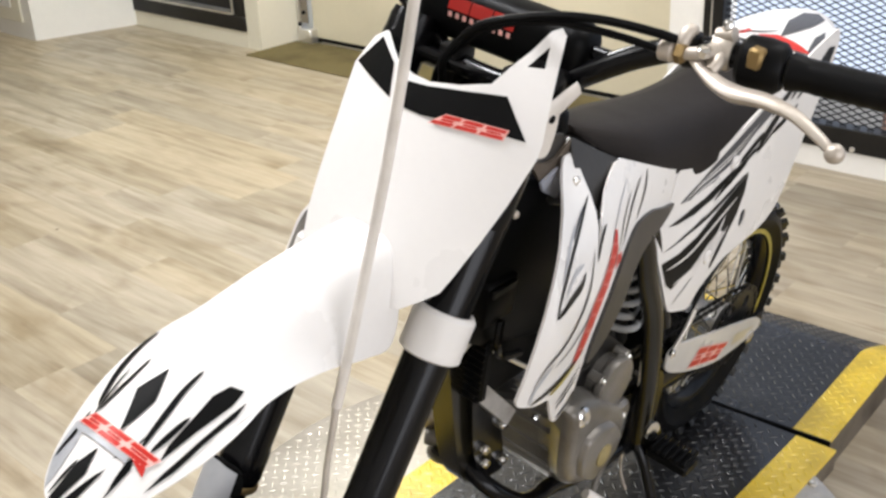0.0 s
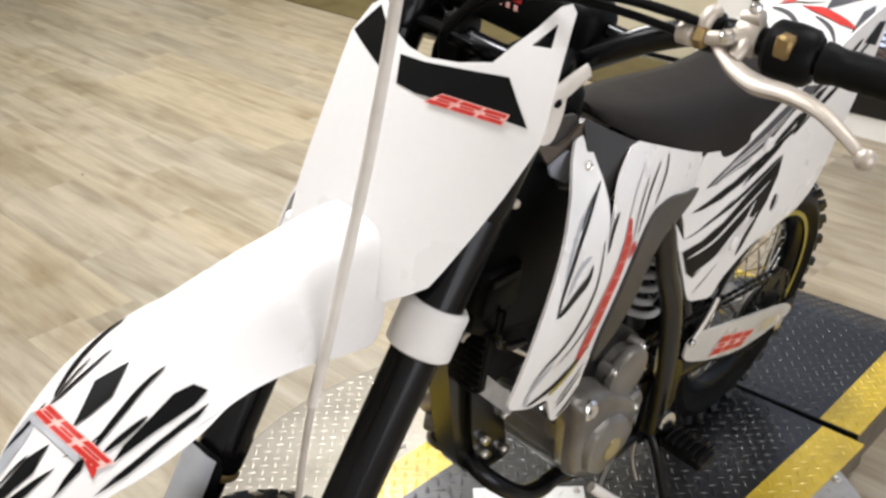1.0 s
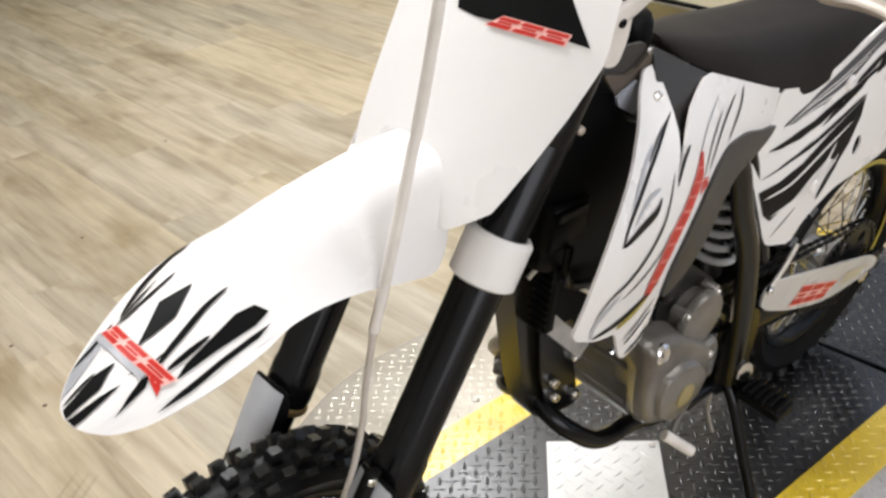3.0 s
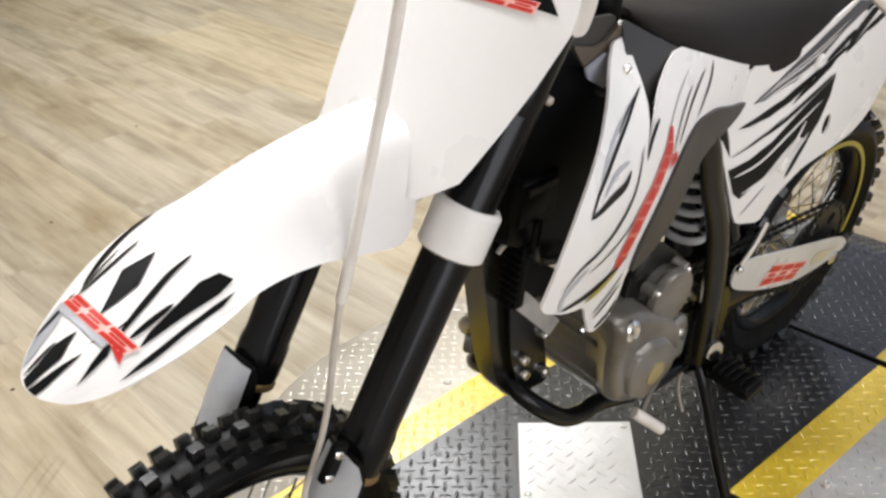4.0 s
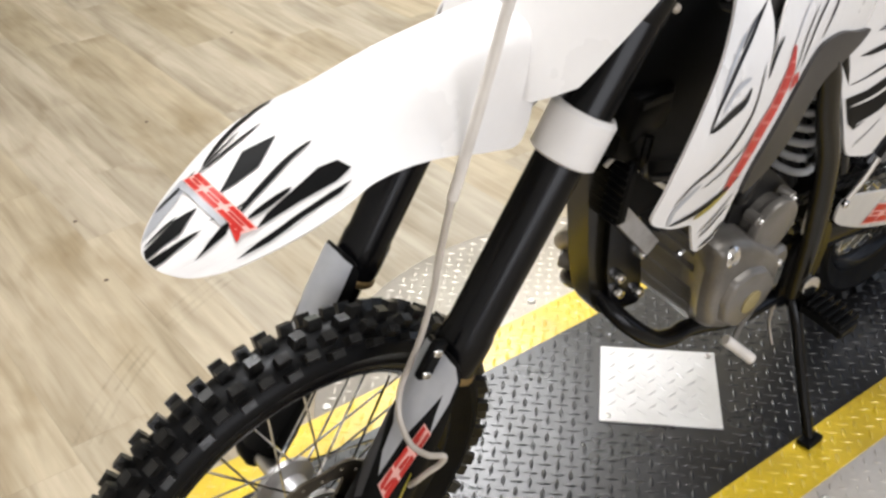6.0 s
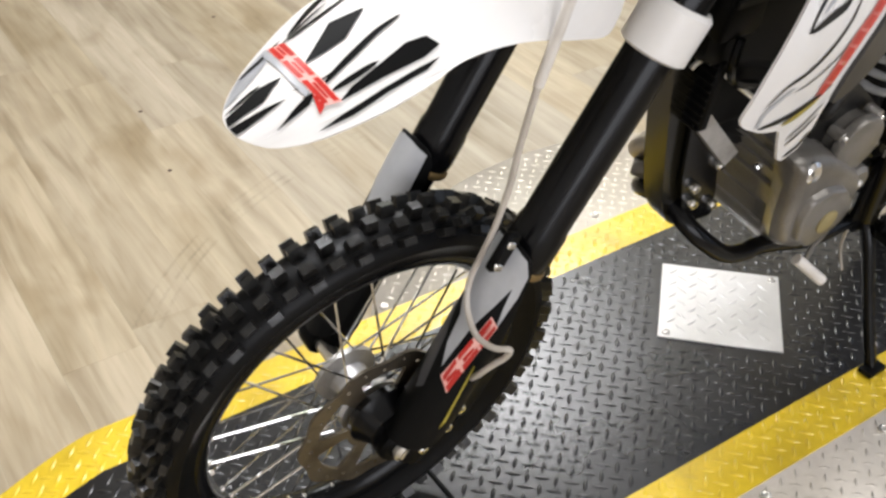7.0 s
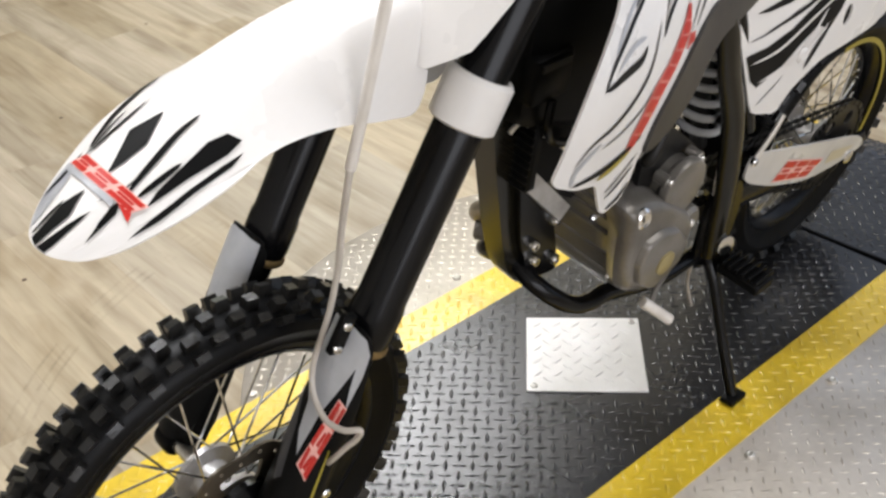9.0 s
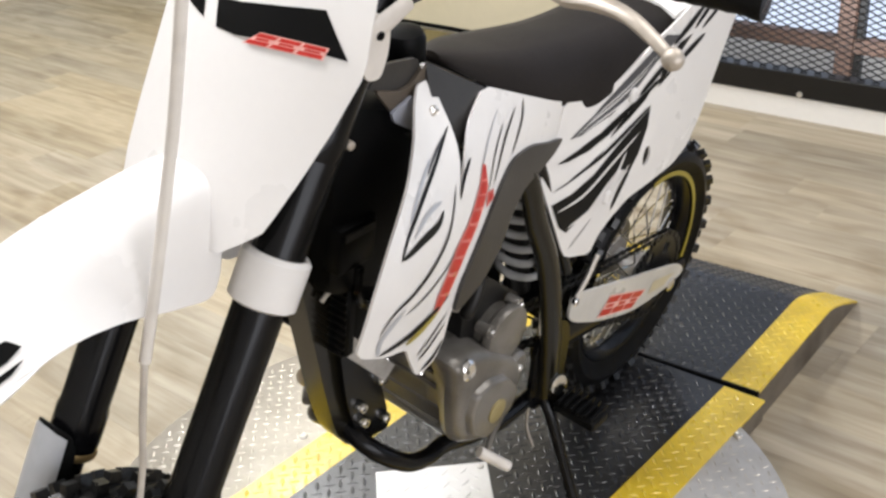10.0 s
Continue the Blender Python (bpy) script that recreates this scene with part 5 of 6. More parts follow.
for a, b in zip(loop, loop[1:] + loop[:1]):
    n = max(1, int((b - a).length / 0.0127))
    dense += [a + (b - a) * (k / n) for k in range(n)]
for i, p in enumerate(dense):
    q = dense[(i + 1) % len(dense)]
    d = (q - p).normalized()
    mid = (p + q) / 2
    off = 0.007 if i % 2 else 0.005
    for sy in (-1, 1):
        link = box(-0.0085, 0.0085, -0.0008, 0.0008, -0.0045, 0.0045, 0.0)
        mtx = Matrix.Translation(mid + Vector((0, sy * off, 0))) @ d.to_track_quat("X", "Z").to_matrix().to_4x4()
        me_tmp = [mtx @ v.co for v in link.verts]
        base = [ch.verts.new(c) for c in me_tmp]
        for f in link.faces:
            ch.faces.new([base[v.index] for v in f.verts])
        link.free()
tagged(part("chain", ch, DARKCASE, bike, "dark drive chain"), kind="stuff")
gd = rounded([(-.122, .474), (-.128, .425), (-.25, .360), (-.392, .304), (-.52, .286), (-.618, .290), (-.575, .332), (-.378, .398), (-.225, .450), (-.155, .474)], 0.2, 2)


def on_guard_plate(a, b):
    return (a, 0.104 + 0.04 * (b - 0.36), b)


guard = part("chain_guard", shell([gd], on_guard_plate, 0.004, 0.06, 0, out_sign=-1), SMOKE, bike, "smoky pale plastic swingarm guard with a red emblem")
emblem([(-.385, .318), (-.238, .374), (-.272, .408), (-.432, .340)], on_guard_plate, guard, 0.0012, 0.03, -1)
print_on("gold_flash", [[(-.45, .318), (-.52, .304), (-.56, .316), (-.46, .344)]], on_guard_plate, surface("gold_print", (0.50, 0.44, 0.30), 0.4), guard, 0.0012, sign=-1)
part("guard_bolt", bolt((-0.133, 0.109, 0.468), (0, 1, 0), 0.008, 0.006), CHROME, guard)
part("brake_rod", tube([(-0.129, 0.113, 0.48), (-0.150, 0.116, 0.515), (-0.168, 0.116, 0.548)], 0.0045, 8), ALLOY, bike, "thin bright rod")

# shock
coil = [(-0.045 - 0.08 * t + 0.036 * math.cos(t * 7.5 * 2 * math.pi), 0.036 * math.sin(t * 7.5 * 2 * math.pi), 0.72 - 0.24 * t) for t in (i / 150 for i in range(151))]
shock = part("rear_shock", tube([(-0.035, 0, 0.76), (-0.135, 0, 0.44)], 0.02, 12), DARKCASE, bike, "rear shock absorber")
part("shock_spring", tube(coil, 0.0065, 8, 1, smooth=False), surface("spring_paint", (0.48, 0.475, 0.46), 0.35, 0, 0.05, 150, 0.1, 20, 0.05), shock, "white coil spring")

# inner plastics and an added blocking sheet
part("airbox", box(-0.42, -0.175, -0.06, 0.06, 0.60, 0.84, 0.012, 2), BLACK, bike, "black plastic airbox behind the side panels")
# made-up sheet that keeps the bright far side dark between the parts
part("view_blocker", box(-0.20, 0.13, -0.086, -0.076, 0.29, 0.80, 0.004), BLACK, bike, "added black sheet that blocks the view through the bike")
part("mud_flap", box(-0.19, -0.176, -0.06, 0.06, 0.36, 0.62, 0.004), BLACK, bike, "black plastic mud flap ahead of the rear wheel")
part("starter_motor", turned([(0.024, -0.06), (0.028, -0.05), (0.028, 0.03), (0.022, 0.04)], (0.10, 0.02, 0.625), (0, 1, 0), 18), DARKCASE, bike, "dark starter motor")

# bodywork
inner = box(0.13, 0.40, -0.052, 0.052, 0.66, 0.93, 0.03, 2)
for v in inner.verts:
    v.co.z += (v.co.x - 0.27) * 0.35
part("tank_shell", inner, BLACK, bike, "black plastic fuel tank")
tk = shell([rounded([(.262, .987), (.212, .958), (.160, .930), (.172, .918), (.20, .902), (.232, .880), (.258, .872), (.262, .93)], 0.1, 2)], lambda a, b: (a, 0.062 + 0.40 * (0.975 - b), b), 0.004, 0.04, 0, out_sign=-1)
for sg in (1, -1):
    b2 = tk.copy()
    if sg < 0:
        mirror_bm(b2)
    part("tank_side", b2, GREYPLASTIC, bike, "dark grey tank side")
tk.free()
part("frame_bolt", turned([(0.004, -0.02), (0.0052, 0.0), (0.0052, 0.006), (0.003, 0.008)], (0.440, 0.104, 0.962), (0.1, 1, 0.0), 10), PERCH, bike)
inl = shell([rounded([(.350, .978), (.308, .963), (.287, .965), (.271, .978), (.262, .986), (.258, .957), (.277, .946), (.312, .934)], 0.12, 2)], lambda a, b: (a, 0.06, b), 0.005, 0.5, out_sign=-1)
part("inner_panel", inl, surface("brown_grey_plastic", (0.085, 0.068, 0.052), 0.4, 0, 0.1, 120, 0.1, 8, 0.1), bike, "brown grey inner tank panel")
upper = shell([rounded([(.356, .978), (.327, 1.000), (.270, .992), (.262, .970), (.285, .958), (.315, .958)], 0.12, 2)], lambda a, b: (a, 0.054, b), 0.005, 0.5, out_sign=-1)
part("tank_shoulder", upper, GREYPLASTIC, bike, "dark grey shoulder of the fuel tank")
part("fuel_cap", turned([(0.021, -0.05), (0.024, 0.0), (0.0265, 0.008), (0.0265, 0.034), (0.023, 0.042), (0.012, 0.045)], (0.240, 0.010, 0.962), (0.1, 0, 1), 24), BLACK, bike, "black plastic fuel cap")
low = shell([rounded([(.325, .944), (.285, .956), (.279, .905), (.318, .930)], 0.12, 2)], lambda a, b: (a, 0.066, b), 0.004, 0.5, out_sign=-1)
part("inner_gusset", low, surface("blue_grey_paint", (0.28, 0.29, 0.33), 0.4, 0, 0.06, 90, 0.08, 8), bike, "blue grey metal gusset")

SH = [(.259, .965), (.281, .966), (.303, .951), (.332, .929), (.376, .908), (.424, .891), (.459, .873), (.485, .842), (.502, .802), (.511, .779), (.502, .766), (.459, .740), (.412, .721), (.397, .693), (.377, .658), (.362, .649), (.329, .650), (.311, .669), (.303, .699), (.275, .725), (.230, .750), (.180, .775), (.130, .800), (.060, .808), (-.020, .795), (-.070, .799), (-.060, .842), (-.02, .855), (.093, .904), (.168, .936), (.226, .908), (.255, .878), (.282, .848), (.263, .881), (.258, .898), (.253, .921), (.251, .946)]
shroud_l = None
for sg in (1, -1):
    b2 = shell([rounded(SH, 0.15, 1)], on_shroud, 0.0035, 0.035, 0, out_sign=-1)
    if sg < 0:
        mirror_bm(b2)
    sh = part("tank_shroud", b2, WHITE, bike, "white plastic tank shroud with black streak graphics")
    if sg > 0:
        shroud_l = sh
    else:
        shroud_r = sh
SP = [(-.035, .848), (-.102, .831), (-.155, .831), (-.205, .848), (-.26, .872), (-.34, .900), (-.45, .938), (-.575, .962), (-.597, .930), (-.578, .85), (-.561, .817), (-.532, .752), (-.502, .686), (-.464, .638), (-.41, .621), (-.32, .622), (-.238, .624), (-.188, .608), (-.16, .59), (-.143, .558), (-.069, .585), (-.050, .611), (-.011, .685), (.025, .757), (-.015, .80)]
for sg in (1, -1):
    b2 = shell([rounded(SP, 0.15, 1), [(-.288 + .013 * math.cos(-2 * math.pi * j / 12), .682 + .018 * math.sin(-2 * math.pi * j / 12)) for j in range(12)]], on_panel, 0.0035, 0.05, 0, out_sign=-1)
    if sg < 0:
        mirror_bm(b2)
        for v in b2.verts:
            v.co.z = min(v.co.z, 0.905)
    sp = part("side_panel", b2, WHITE, bike, "white plastic side panel with black streak graphics")
    if sg > 0:
        panel_l = sp
wing = shell([rounded([(-.040, .796), (.02, .812), (.07, .830), (.129, .833), (.165, .818), (.200, .796), (.240, .768), (.284, .738), (.300, .705), (.273, .698), (.215, .701), (.166, .720), (.126, .759), (.092, .777), (.038, .781), (-.010, .786)], 0.2, 2)], lambda a, b: (a, shroud_y(a, b) + 0.005, b), 0.008, 0.03, 0, out_sign=-1)
part("shroud_trim", wing, GREYPLASTIC, bike, "dark grey trim along the shroud's lower edge")
for x, z in ((.270, .935), (-.163, .656), (-.225, .805)):
    q = on_shroud(x, z) if x > 0 else on_panel(x, z)
    r = 0.0075 if x > 0 else 0.0125
    part("panel_bolt", turned([(r * 0.8, -0.002), (r, 0.0), (r * 0.95, 0.003), (r * 0.6, 0.005), (r * 0.45, 0.004)], q, (0, 1, 0), 16), ALLOY if x > 0 else WHITE, bike)

# seat
seat = bmesh.new()
SECT = [(.172, .954, .012, .010), (.155, .953, .036, .022), (.115, .946, .060, .038), (.05, .934, .078, .058), (-.05, .919, .082, .081), (-.12, .911, .084, .094), (-.19, .907, .086, .077), (-.26, .907, .086, .049), (-.34, .909, .082, .028), (-.40, .918, .072, .016), (-.44, .922, .05, .010)]
ringz = []
for x, z, w, d in SECT:
    prof = [(-1.0, -1.0), (-0.96, -0.62), (-0.84, -0.27), (-0.68, -0.06), (-0.42, 0.015), (0, 0.03), (0.42, 0.015), (0.68, -0.06), (0.84, -0.27), (0.96, -0.62), (1.0, -1.0)]
    ringz.append([(x, w * a, z + (d * b if b < 0 else 0.4 * b * 0.1)) for a, b in prof])
dn = []
for j in range(len(ringz[0])):
    dn.append(spline([r[j] for r in ringz], 5))
rows = [[seat.verts.new(dn[j][i]) for j in range(len(dn))] for i in range(len(dn[0]))]
for a, b in zip(rows, rows[1:]):
    for j in range(len(a)):
        seat.faces.new((a[j], a[(j + 1) % len(a)], b[(j + 1) % len(b)], b[j]))
seat.faces.new(rows[0])
seat.faces.new(rows[-1])
part("seat", seat, VINYL, bike, "long dark vinyl seat", sharp=60)

# tail fender
TF = [(-.34, .916, .082), (-.44, .938, .087), (-.54, .950, .082), (-.62, .951, .068), (-.67, .946, .046), (-.69, .941, .02)]


def on_tail(x, t):
    """The rear fender: x along the bike, t across from -1 to 1 (left)."""
    a = [-q[0] for q in TF]
    z, w = np.interp(-x, a, [q[1] for q in TF]), np.interp(-x, a, [q[2] for q in TF])
    return (x, float(w) * t, float(z) - 0.015 * abs(t) ** 3)


tf = bmesh.new()
rows = []
for x, z, w in TF:
    rows.append([tf.verts.new((x, w * t, z - 0.015 * abs(t) ** 3)) for t in (-1, -0.9, -0.6, -0.25, 0.25, 0.6, 0.9, 1)] + [tf.verts.new((x, w * t, z - 0.015 * abs(t) ** 3 - 0.006)) for t in (1, 0.9, 0.6, 0.25, -0.25, -0.6, -0.9, -1)])
for a, b in zip(rows, rows[1:]):
    for j in range(16):
        tf.faces.new((a[j], a[(j + 1) % 16], b[(j + 1) % 16], b[j]))
tf.faces.new(rows[0])
tf.faces.new(rows[-1])
tail = part("rear_fender", tf, WHITE, bike, "white plastic rear fender")


# ---- printed graphics ----
FENDER_BLACK = [
    [(0.687, -0.073), (0.749, -0.237), (0.824, 0.023), (0.792, 0.078), (0.749, 0.11)],
    [(0.639, 0.608), (0.627, 0.734), (0.663, 0.761), (0.742, 0.714), (0.822, 0.703), (0.792, 0.625), (0.735, 0.583), (0.675, 0.554)],
    [(0.640, 0.829), (0.674, 0.871), (0.752, 0.865), (0.821, 0.911), (0.884, 0.905), (0.833, 0.845), (0.756, 0.810), (0.684, 0.813)],
    [(0.840, 0.443), (0.862, 0.544), (0.905, 0.582), (0.933, 0.626), (0.893, 0.489), (0.857, 0.425)],
    [(0.865, -0.056), (0.911, -0.197), (0.947, -0.197), (0.993, -0.24), (1.003, 0.004), (0.954, 0.04), (0.916, 0.092), (0.894, 0.01)],
    [(1.0, 0.289), (1.003, 0.05), (0.958, 0.126), (0.923, 0.19), (0.887, 0.286), (0.935, 0.296), (0.97, 0.306)],
]
FENDER_STROKES = [
    fender_stroke([(0.651, 0.293), (0.701, 0.284), (0.750, 0.324), (0.797, 0.380), (0.825, 0.436)], 0.0062),
    fender_stroke([(0.731, 0.550), (0.782, 0.546), (0.820, 0.545)], 0.0056),
    fender_stroke([(0.989, -0.332), (0.939, -0.265), (0.904, -0.205)], 0.0048),
    fender_stroke([(0.619, -0.86), (0.670, -0.88), (0.749, -0.785), (0.814, -0.616)], 0.0095),
    fender_stroke([(0.688, -0.418), (0.758, -0.470), (0.819, -0.540)], 0.0050),
    fender_stroke([(0.676, -0.398), (0.727, -0.429)], 0.0026),
    fender_stroke([(0.824, -0.681), (0.883, -0.701), (0.928, -0.815)], 0.0075),
    fender_stroke([(0.695, 0.086), (0.727, 0.160)], 0.0036),
    fender_stroke([(0.673, 0.211), (0.699, 0.217)], 0.0026),
    fender_stroke([(0.692, -0.178), (0.727, -0.288)], 0.0024),
    fender_stroke([(0.789, 0.362), (0.833, 0.353), (0.868, 0.237)], 0.0020),
    fender_stroke([(0.720, -0.62), (0.775, -0.60), (0.835, -0.56)], 0.0034),
]
FENDER_SILVER = [
    [(0.985, -0.563), (0.931, -0.888), (0.857, -0.856), (0.833, -0.65), (0.886, -0.486), (0.945, -0.452)],
]
FENDER_EMBLEM = [(0.852, -0.76), (0.845, 0.652), (0.818, 0.716), (0.822, -0.541)]
FENDER_RED = [
    [(0.845, 0.427), (0.860, 0.724), (0.844, 0.66), (0.835, 0.545)],
]
FENDER_SHADOW = [
    [(0.853, -0.76), (0.846, 0.40), (0.858, 0.43), (0.860, -0.20), (0.866, -0.70)],
]
PLATE_BAND = [
    [(-0.032, 0.765), (-0.021, 0.737), (0.006, 0.737), (0.075, 0.749), (0.123, 0.754), (0.088, 0.791), (0.047, 0.780), (0.001, 0.769)],
    [(-0.094, 0.800), (-0.123, 0.763), (-0.044, 0.741), (-0.057, 0.777)],
]
PLATE_EMBLEM = [(0.018, 0.733), (0.102, 0.746), (0.104, 0.759), (0.035, 0.749)]
SHROUD_BLACK = [
    spike([(0.258, 0.919), (0.309, 0.897), (0.367, 0.882), (0.416, 0.870), (0.440, 0.856)], 0.0058),
    spike([(0.441, 0.857), (0.390, 0.851), (0.342, 0.845), (0.322, 0.853)], 0.0090),
    spike([(0.283, 0.866), (0.306, 0.834), (0.329, 0.817), (0.366, 0.807), (0.411, 0.803), (0.451, 0.800), (0.478, 0.782)], 0.0058),
    spike([(0.312, 0.739), (0.363, 0.738), (0.415, 0.742), (0.473, 0.752)], 0.0092),
    spike([(0.379, 0.681), (0.350, 0.686), (0.315, 0.698)], 0.0050),
    spike([(0.368, 0.658), (0.337, 0.659), (0.316, 0.673)], 0.0065),
    spike([(0.385, 0.692), (0.352, 0.699), (0.312, 0.713)], 0.0038),
    spike([(0.087, 0.896), (0.097, 0.870), (0.129, 0.837)], 0.0046),
    spike([(0.072, 0.872), (0.087, 0.839)], 0.0040),
    spike([(0.020, 0.862), (0.041, 0.823)], 0.0046),
    spike([(0.108, 0.893), (0.147, 0.864), (0.189, 0.822)], 0.0046),
    spike([(0.144, 0.886), (0.181, 0.855), (0.204, 0.821)], 0.0032),
    spike([(0.240, 0.880), (0.262, 0.866), (0.281, 0.846)], 0.0060),
]
SHROUD_GREY = [
    spike([(0.192, 0.880), (0.217, 0.862)], 0.0026),
    spike([(0.147, 0.825), (0.175, 0.807), (0.207, 0.796)], 0.0030),
    spike([(0.336, 0.895), (0.305, 0.904), (0.268, 0.914)], 0.0034),
    spike([(0.293, 0.799), (0.327, 0.784), (0.377, 0.780), (0.431, 0.783)], 0.0034),
]
SHROUD_PALE = [
    spike([(0.474, 0.752), (0.470, 0.775), (0.430, 0.792)], 0.0100),
    spike([(0.405, 0.878), (0.360, 0.893), (0.315, 0.905)], 0.0050),
    spike([(0.320, 0.862), (0.360, 0.866), (0.405, 0.862)], 0.0060),
    spike([(0.150, 0.905), (0.190, 0.880), (0.225, 0.850)], 0.0028),
]
SHROUD_OLIVE = [
    spike([(0.418, 0.732), (0.381, 0.730), (0.340, 0.732)], 0.0095),
    spike([(0.330, 0.735), (0.322, 0.750), (0.300, 0.765)], 0.0030),
]
RED_EDGE_A = [(0.215, 0.862), (0.230, 0.841), (0.249, 0.824), (0.269, 0.809), (0.302, 0.796), (0.322, 0.779), (0.350, 0.757), (0.357, 0.738)]
RED_EDGE_B = [(0.207, 0.858), (0.205, 0.829), (0.220, 0.810), (0.241, 0.792), (0.268, 0.776), (0.291, 0.759), (0.322, 0.737), (0.347, 0.729)]


def between(k, w):
    """A place on the red line: k along it, w across it."""
    i = min(int(k), len(RED_EDGE_A) - 2)
    a, b = (np.array(e[i]) + (np.array(e[i + 1]) - np.array(e[i])) * (k - i) for e in (RED_EDGE_A, RED_EDGE_B))
    return tuple(a + (b - a) * w)


SHROUD_PINK = [RED_EDGE_A + RED_EDGE_B[::-1], [(0.208, 0.823), (0.189, 0.819), (0.189, 0.806), (0.213, 0.804)]]
SHROUD_RED = [[between(k, 0.16), between(k + 0.62, 0.16), between(k + 0.50, 0.84), between(k - 0.06, 0.84)] for k in (0.10, 0.80, 1.50, 2.25, 3.00, 3.75, 4.50, 5.25, 5.95)] + [[(0.204, 0.819), (0.192, 0.816), (0.192, 0.809), (0.207, 0.808)]]
PANEL_MASS = [
    [(-0.010, 0.700), (-0.063, 0.698), (-0.123, 0.708), (-0.185, 0.733), (-0.265, 0.762), (-0.273, 0.771), (-0.252, 0.730), (-0.204, 0.699), (-0.156, 0.678), (-0.113, 0.653), (-0.056, 0.636), (-0.035, 0.653)],
    [(-0.019, 0.761), (-0.075, 0.762), (-0.141, 0.768), (-0.190, 0.782), (-0.230, 0.793), (-0.210, 0.776), (-0.161, 0.759), (-0.107, 0.751), (-0.051, 0.754)],
]
PANEL_BLACK = [
    [(-0.281, 0.770), (-0.277, 0.737), (-0.255, 0.700), (-0.230, 0.678), (-0.197, 0.692), (-0.207, 0.722), (-0.238, 0.742)],
    [(-0.292, 0.812), (-0.262, 0.787), (-0.219, 0.769), (-0.164, 0.752), (-0.190, 0.768), (-0.241, 0.791)],
    [(-0.345, 0.830), (-0.310, 0.805), (-0.298, 0.798), (-0.306, 0.825), (-0.352, 0.857), (-0.395, 0.862)],
    spike([(-0.053, 0.722), (-0.138, 0.730), (-0.216, 0.751), (-0.283, 0.773)], 0.0070),
    spike([(-0.178, 0.628), (-0.201, 0.656), (-0.231, 0.682)], 0.0130),
    spike([(-0.061, 0.634), (-0.091, 0.657)], 0.0050),
    spike([(-0.350, 0.821), (-0.395, 0.834), (-0.448, 0.849)], 0.0130),
    spike([(-0.242, 0.799), (-0.287, 0.819), (-0.315, 0.833)], 0.0110),
    spike([(-0.205, 0.780), (-0.255, 0.795), (-0.320, 0.815)], 0.0080),
    spike([(-0.300, 0.800), (-0.335, 0.815), (-0.372, 0.835)], 0.0055),
    spike([(-0.225, 0.700), (-0.250, 0.722), (-0.272, 0.752)], 0.0080),
]
PANEL_WHITE = [
    spike([(-0.062, 0.785), (-0.180, 0.807), (-0.269, 0.842)], 0.0026),
    spike([(-0.081, 0.782), (-0.189, 0.798), (-0.254, 0.823)], 0.0026),
    spike([(-0.100, 0.793), (-0.200, 0.820), (-0.290, 0.858)], 0.0022),
    spike([(-0.024, 0.683), (-0.094, 0.684), (-0.170, 0.709), (-0.254, 0.737)], 0.0050),
    spike([(-0.122, 0.644), (-0.170, 0.671), (-0.214, 0.716)], 0.0075),
    spike([(-0.147, 0.650), (-0.190, 0.670), (-0.226, 0.691)], 0.0050),
    spike([(-0.055, 0.644), (-0.106, 0.650), (-0.142, 0.664)], 0.0040),
]
PANEL_GREY = [
    [(-0.054, 0.787), (-0.122, 0.801), (-0.192, 0.831), (-0.261, 0.862), (-0.304, 0.882), (-0.353, 0.870), (-0.282, 0.842), (-0.225, 0.808), (-0.167, 0.788), (-0.090, 0.781)],
    spike([(-0.010, 0.720), (-0.080, 0.722), (-0.150, 0.738)], 0.0030),
    spike([(-0.070, 0.600), (-0.095, 0.615), (-0.125, 0.635)], 0.0030),
]
TAIL_BLACK = [
    [(-0.475, 0.226), (-0.552, -0.011), (-0.620, -0.018), (-0.650, 0.319), (-0.625, 0.60), (-0.554, 0.511), (-0.509, 0.355)],
    [(-0.469, 0.877), (-0.528, 0.755), (-0.575, 0.82), (-0.530, 0.98), (-0.430, 0.98)],
]
TAIL_RED = [
    [(-0.437, -0.559), (-0.473, -0.46), (-0.463, -0.325)],
    [(-0.456, -0.172), (-0.478, 0.149), (-0.476, 0.742), (-0.472, 0.97), (-0.45, 0.664), (-0.45, 0.18)],
]
TAIL_STREAKS = [
    spike([(-0.405, 0.90), (-0.430, 0.60), (-0.440, 0.20)], 0.010),
    spike([(-0.395, 0.20), (-0.420, -0.20), (-0.425, -0.60)], 0.012),
    spike([(-0.500, 0.10), (-0.470, -0.20), (-0.455, -0.60)], 0.008),
]
PANEL_REAR = [
    spike([(-0.400, 0.868), (-0.440, 0.892), (-0.490, 0.915)], 0.012),
    spike([(-0.430, 0.862), (-0.475, 0.880), (-0.530, 0.900)], 0.010),
    spike([(-0.330, 0.858), (-0.380, 0.880), (-0.430, 0.905)], 0.014),
    [(-0.50, 0.905), (-0.545, 0.93), (-0.575, 0.925), (-0.560, 0.885)],
]
print_on("shard", FENDER_BLACK, on_fender, DECALBLACK, fender, 0.0012, size=0.08)
print_on("shard", FENDER_STROKES, on_fender, DECALBLACK, fender, 0.0013, size=0.08)
print_on("silver_shard", FENDER_SILVER, on_fender, DECALSILVER, fender, 0.0008, size=0.08)
print_on("emblem_shadow", FENDER_SHADOW, on_fender, DECALSILVER, fender, 0.0016, size=0.08)
emblem(FENDER_EMBLEM, on_fender, fender, 0.0020, 0.08)
print_on("emblem_tail", FENDER_RED, on_fender, RED, fender, 0.0020, size=0.08)
print_on("black_band", PLATE_BAND, on_plate, DECALBLACK, plate, 0.0012, label="black printed band")
emblem(PLATE_EMBLEM, on_plate, plate, 0.0020)
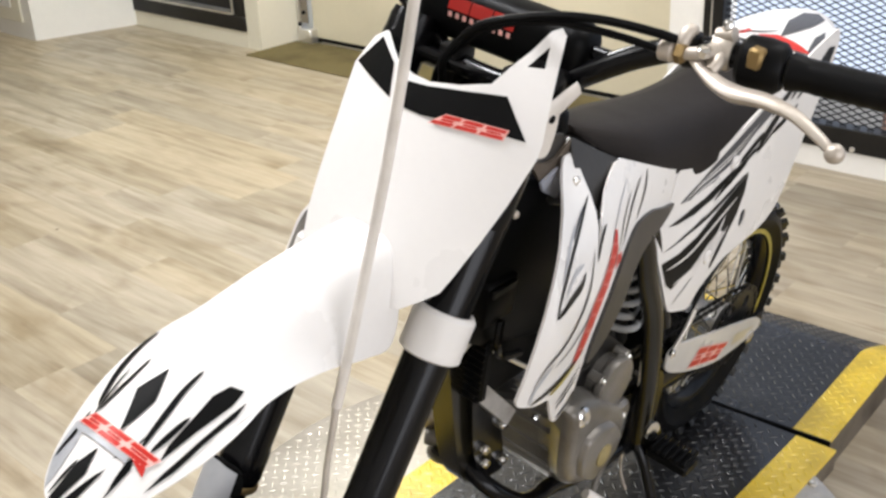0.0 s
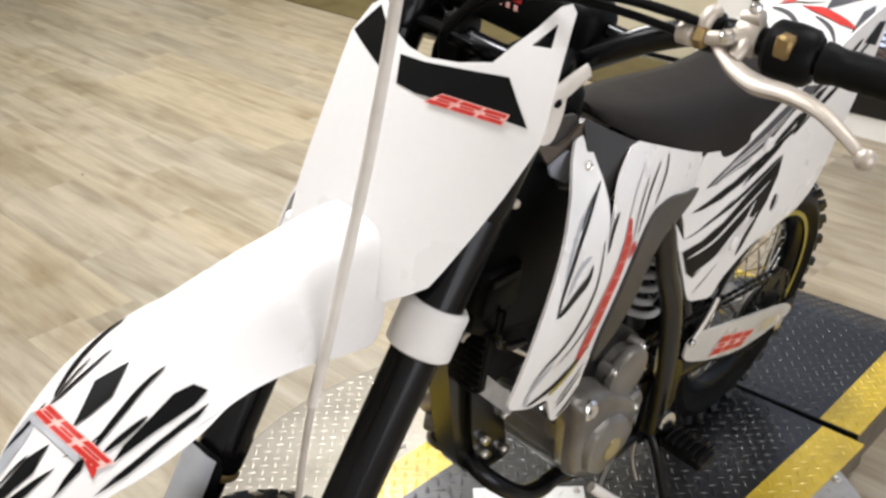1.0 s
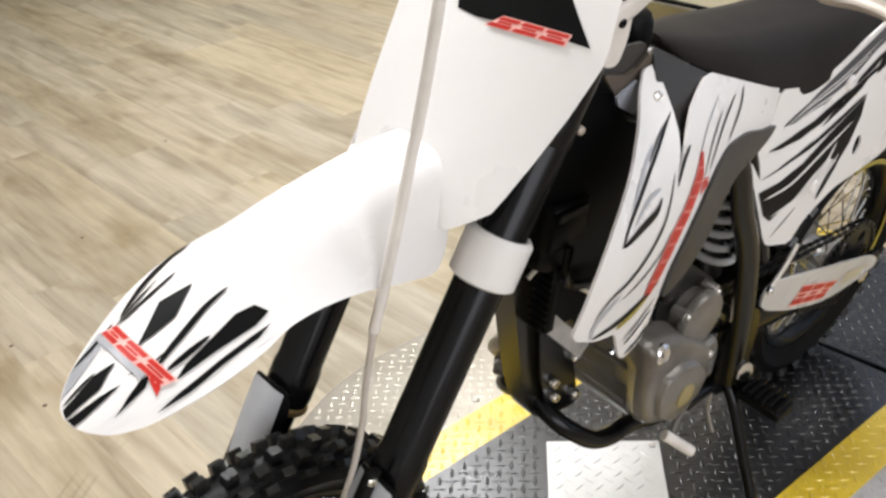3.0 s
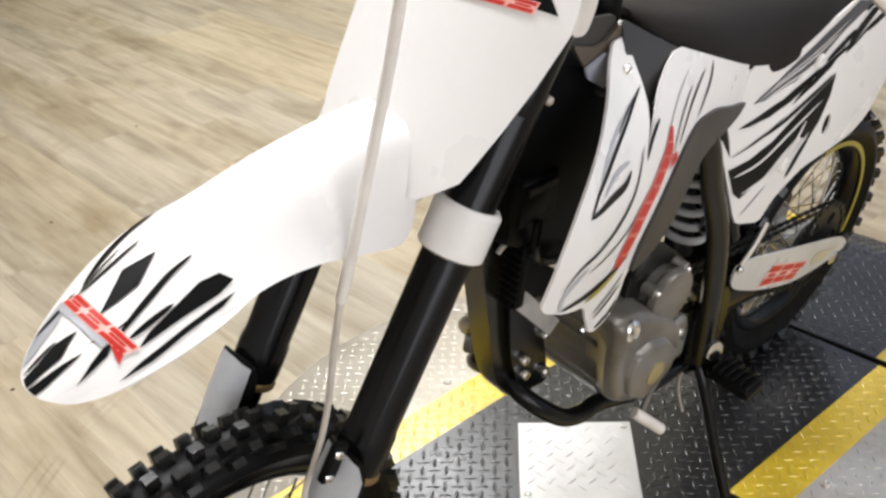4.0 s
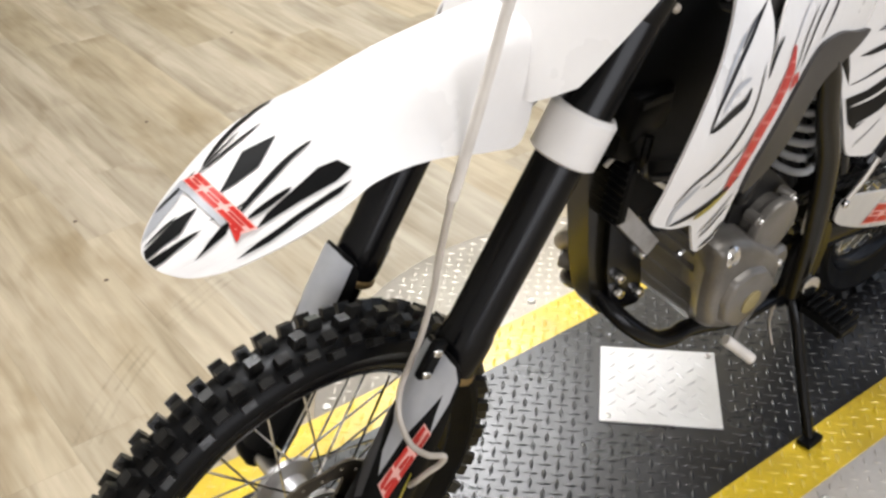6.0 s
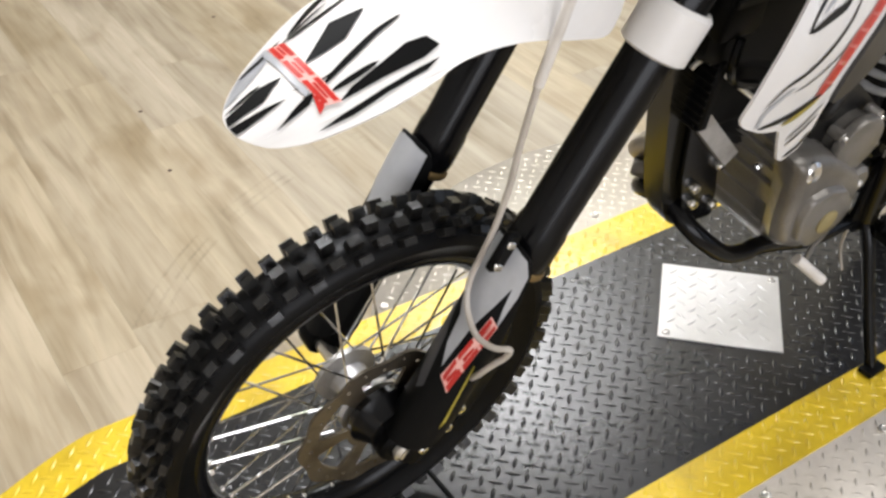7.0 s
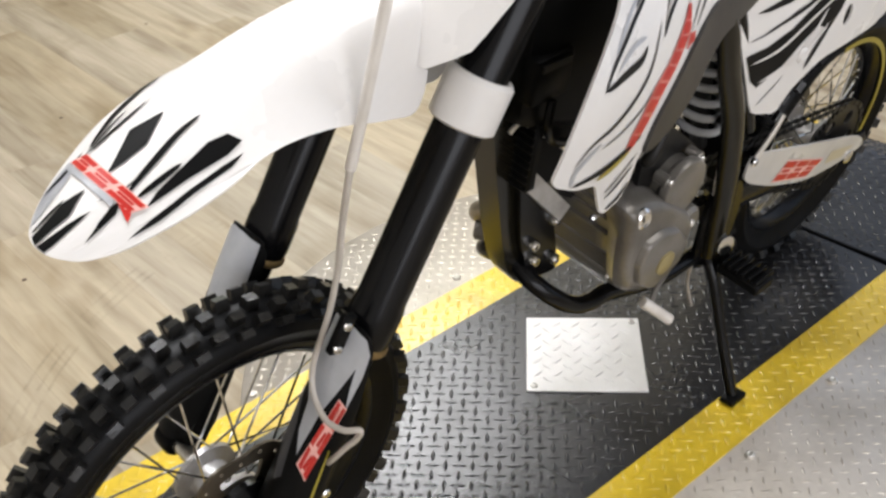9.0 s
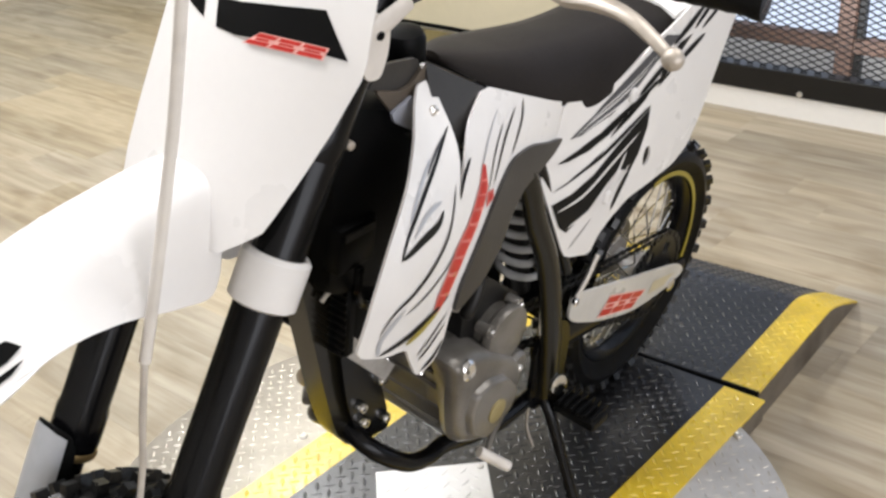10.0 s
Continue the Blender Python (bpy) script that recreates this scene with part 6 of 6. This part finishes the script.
for polys, ma, lift in ((SHROUD_PALE, DECALSILVER, 0.0008), (SHROUD_BLACK, DECALBLACK, 0.0012), (SHROUD_GREY, DECALGREY, 0.0011), (SHROUD_OLIVE, OLIVE, 0.0013), (SHROUD_PINK, LIGHTRED, 0.0012), (SHROUD_RED, RED, 0.0018)):
    print_on("streak", polys, on_shroud, ma, shroud_l, lift, sign=-1)
for polys, ma, lift in ((PANEL_GREY, DECALGREY, 0.0010), (PANEL_MASS, DECALBLACK, 0.0013), (PANEL_BLACK, DECALBLACK, 0.0015), (PANEL_WHITE, WHITE, 0.0021), (PANEL_REAR, DECALBLACK, 0.0014)):
    print_on("streak", polys, on_panel, ma, panel_l, lift, sign=-1)
for polys, ma, lift in ((TAIL_BLACK, DECALGREY, 0.0012), (TAIL_RED, RED, 0.0018), (TAIL_STREAKS, DECALGREY, 0.0014)):
    print_on("tail_print", polys, on_tail, ma, tail, lift, size=0.05)


def on_shroud_right(x, z):
    return (x, -shroud_y(x, z), z)


print_on("streak", SHROUD_BLACK, on_shroud_right, DECALBLACK, shroud_r, 0.0012)
print_on("streak", SHROUD_GREY, on_shroud_right, DECALGREY, shroud_r, 0.0011)


# ---- floor planks ----
PW, PL = 0.152, 1.22
pm = finish(box(-PW / 2 + 0.0001, PW / 2 - 0.0001, -PL / 2 + 0.0002, PL / 2 - 0.0002, -0.006, 0, 0.00015), "plank", OAK)
ix0, ix1 = -2.74, 2.1
nx = int((ix1 - ix0) / PW)
for i in range(nx):
    x = ix0 + (i + 0.5) * PW
    off = random.uniform(0, PL)
    y = -7.2 + off - PL
    while y < 2.2:
        ya, yb = y, y + PL
        if yb > -7.2 and (x > -2.45 or yb < 2.2):
            p = new("plank", pm)
            p.parent = floor
            p.location = (x, (ya + yb) / 2, Z0)
            if random.random() < 0.5:
                p.rotation_euler = (0, 0, math.pi)
        y += PL
far_floor = bmesh.new()
box(2.1 - 0.092, 4.2, -9.2, 4.2, Z0 - 0.006, Z0 - 0.0005, bm=far_floor)
box(-2.74, 2.0, 1.9, 4.2, Z0 - 0.012, Z0 - 0.0075, bm=far_floor)
box(-1.83, 2.0, -9.2, -6.0, Z0 - 0.012, Z0 - 0.0075, bm=far_floor)
part("far_boards", far_floor, OAK, floor)


# scuffs on the planks
def scuff_material():
    ma = surface("rubber_scuff", (0.11, 0.085, 0.05), 0.6, 0, 0.2, 80, 0.1, 6)
    nt = ma.node_tree
    noise = nt.nodes.new("ShaderNodeTexNoise")
    noise.inputs["Scale"].default_value = 9
    amount = nt.nodes.new("ShaderNodeMapRange")
    amount.inputs["From Min"].default_value, amount.inputs["From Max"].default_value = 0.40, 0.75
    amount.inputs["To Max"].default_value = 0.22
    nt.links.new(noise.outputs["Fac"], amount.inputs["Value"])
    nt.links.new(amount.outputs["Result"], nt.nodes["Principled BSDF"].inputs["Alpha"])
    return ma


SCUFF = scuff_material()
ARC_X, ARC_Y, ARC_R, ARC_A = 0.076, -0.040, 0.976, (-1.481, -0.634)
for r in (ARC_R, ARC_R + 0.022, ARC_R + 0.05):
    a0, a1 = ARC_A
    inner, outer = ([(ARC_X + (r + w) * math.cos(a0 + (a1 - a0) * k / 24), ARC_Y + (r + w) * math.sin(a0 + (a1 - a0) * k / 24)) for k in range(25)] for w in (-0.004, 0.004))
    part("scuff_mark", shell([inner + outer[::-1]], lambda a, c: (a, c, Z0 + 0.0008), 0.0, 5.0), SCUFF, floor, "faint curved tyre scuff")
for x, y in ((0.633, -1.151), (0.59, -1.463), (0.2, -1.9), (-0.35, -2.4)):
    part("dark_spot", turned([(0.006, 0.0), (0.005, 0.0006), (0.002, 0.0008)], (x, y, Z0 + 0.0002), (0, 0, 1), 9), TIMBER, floor)
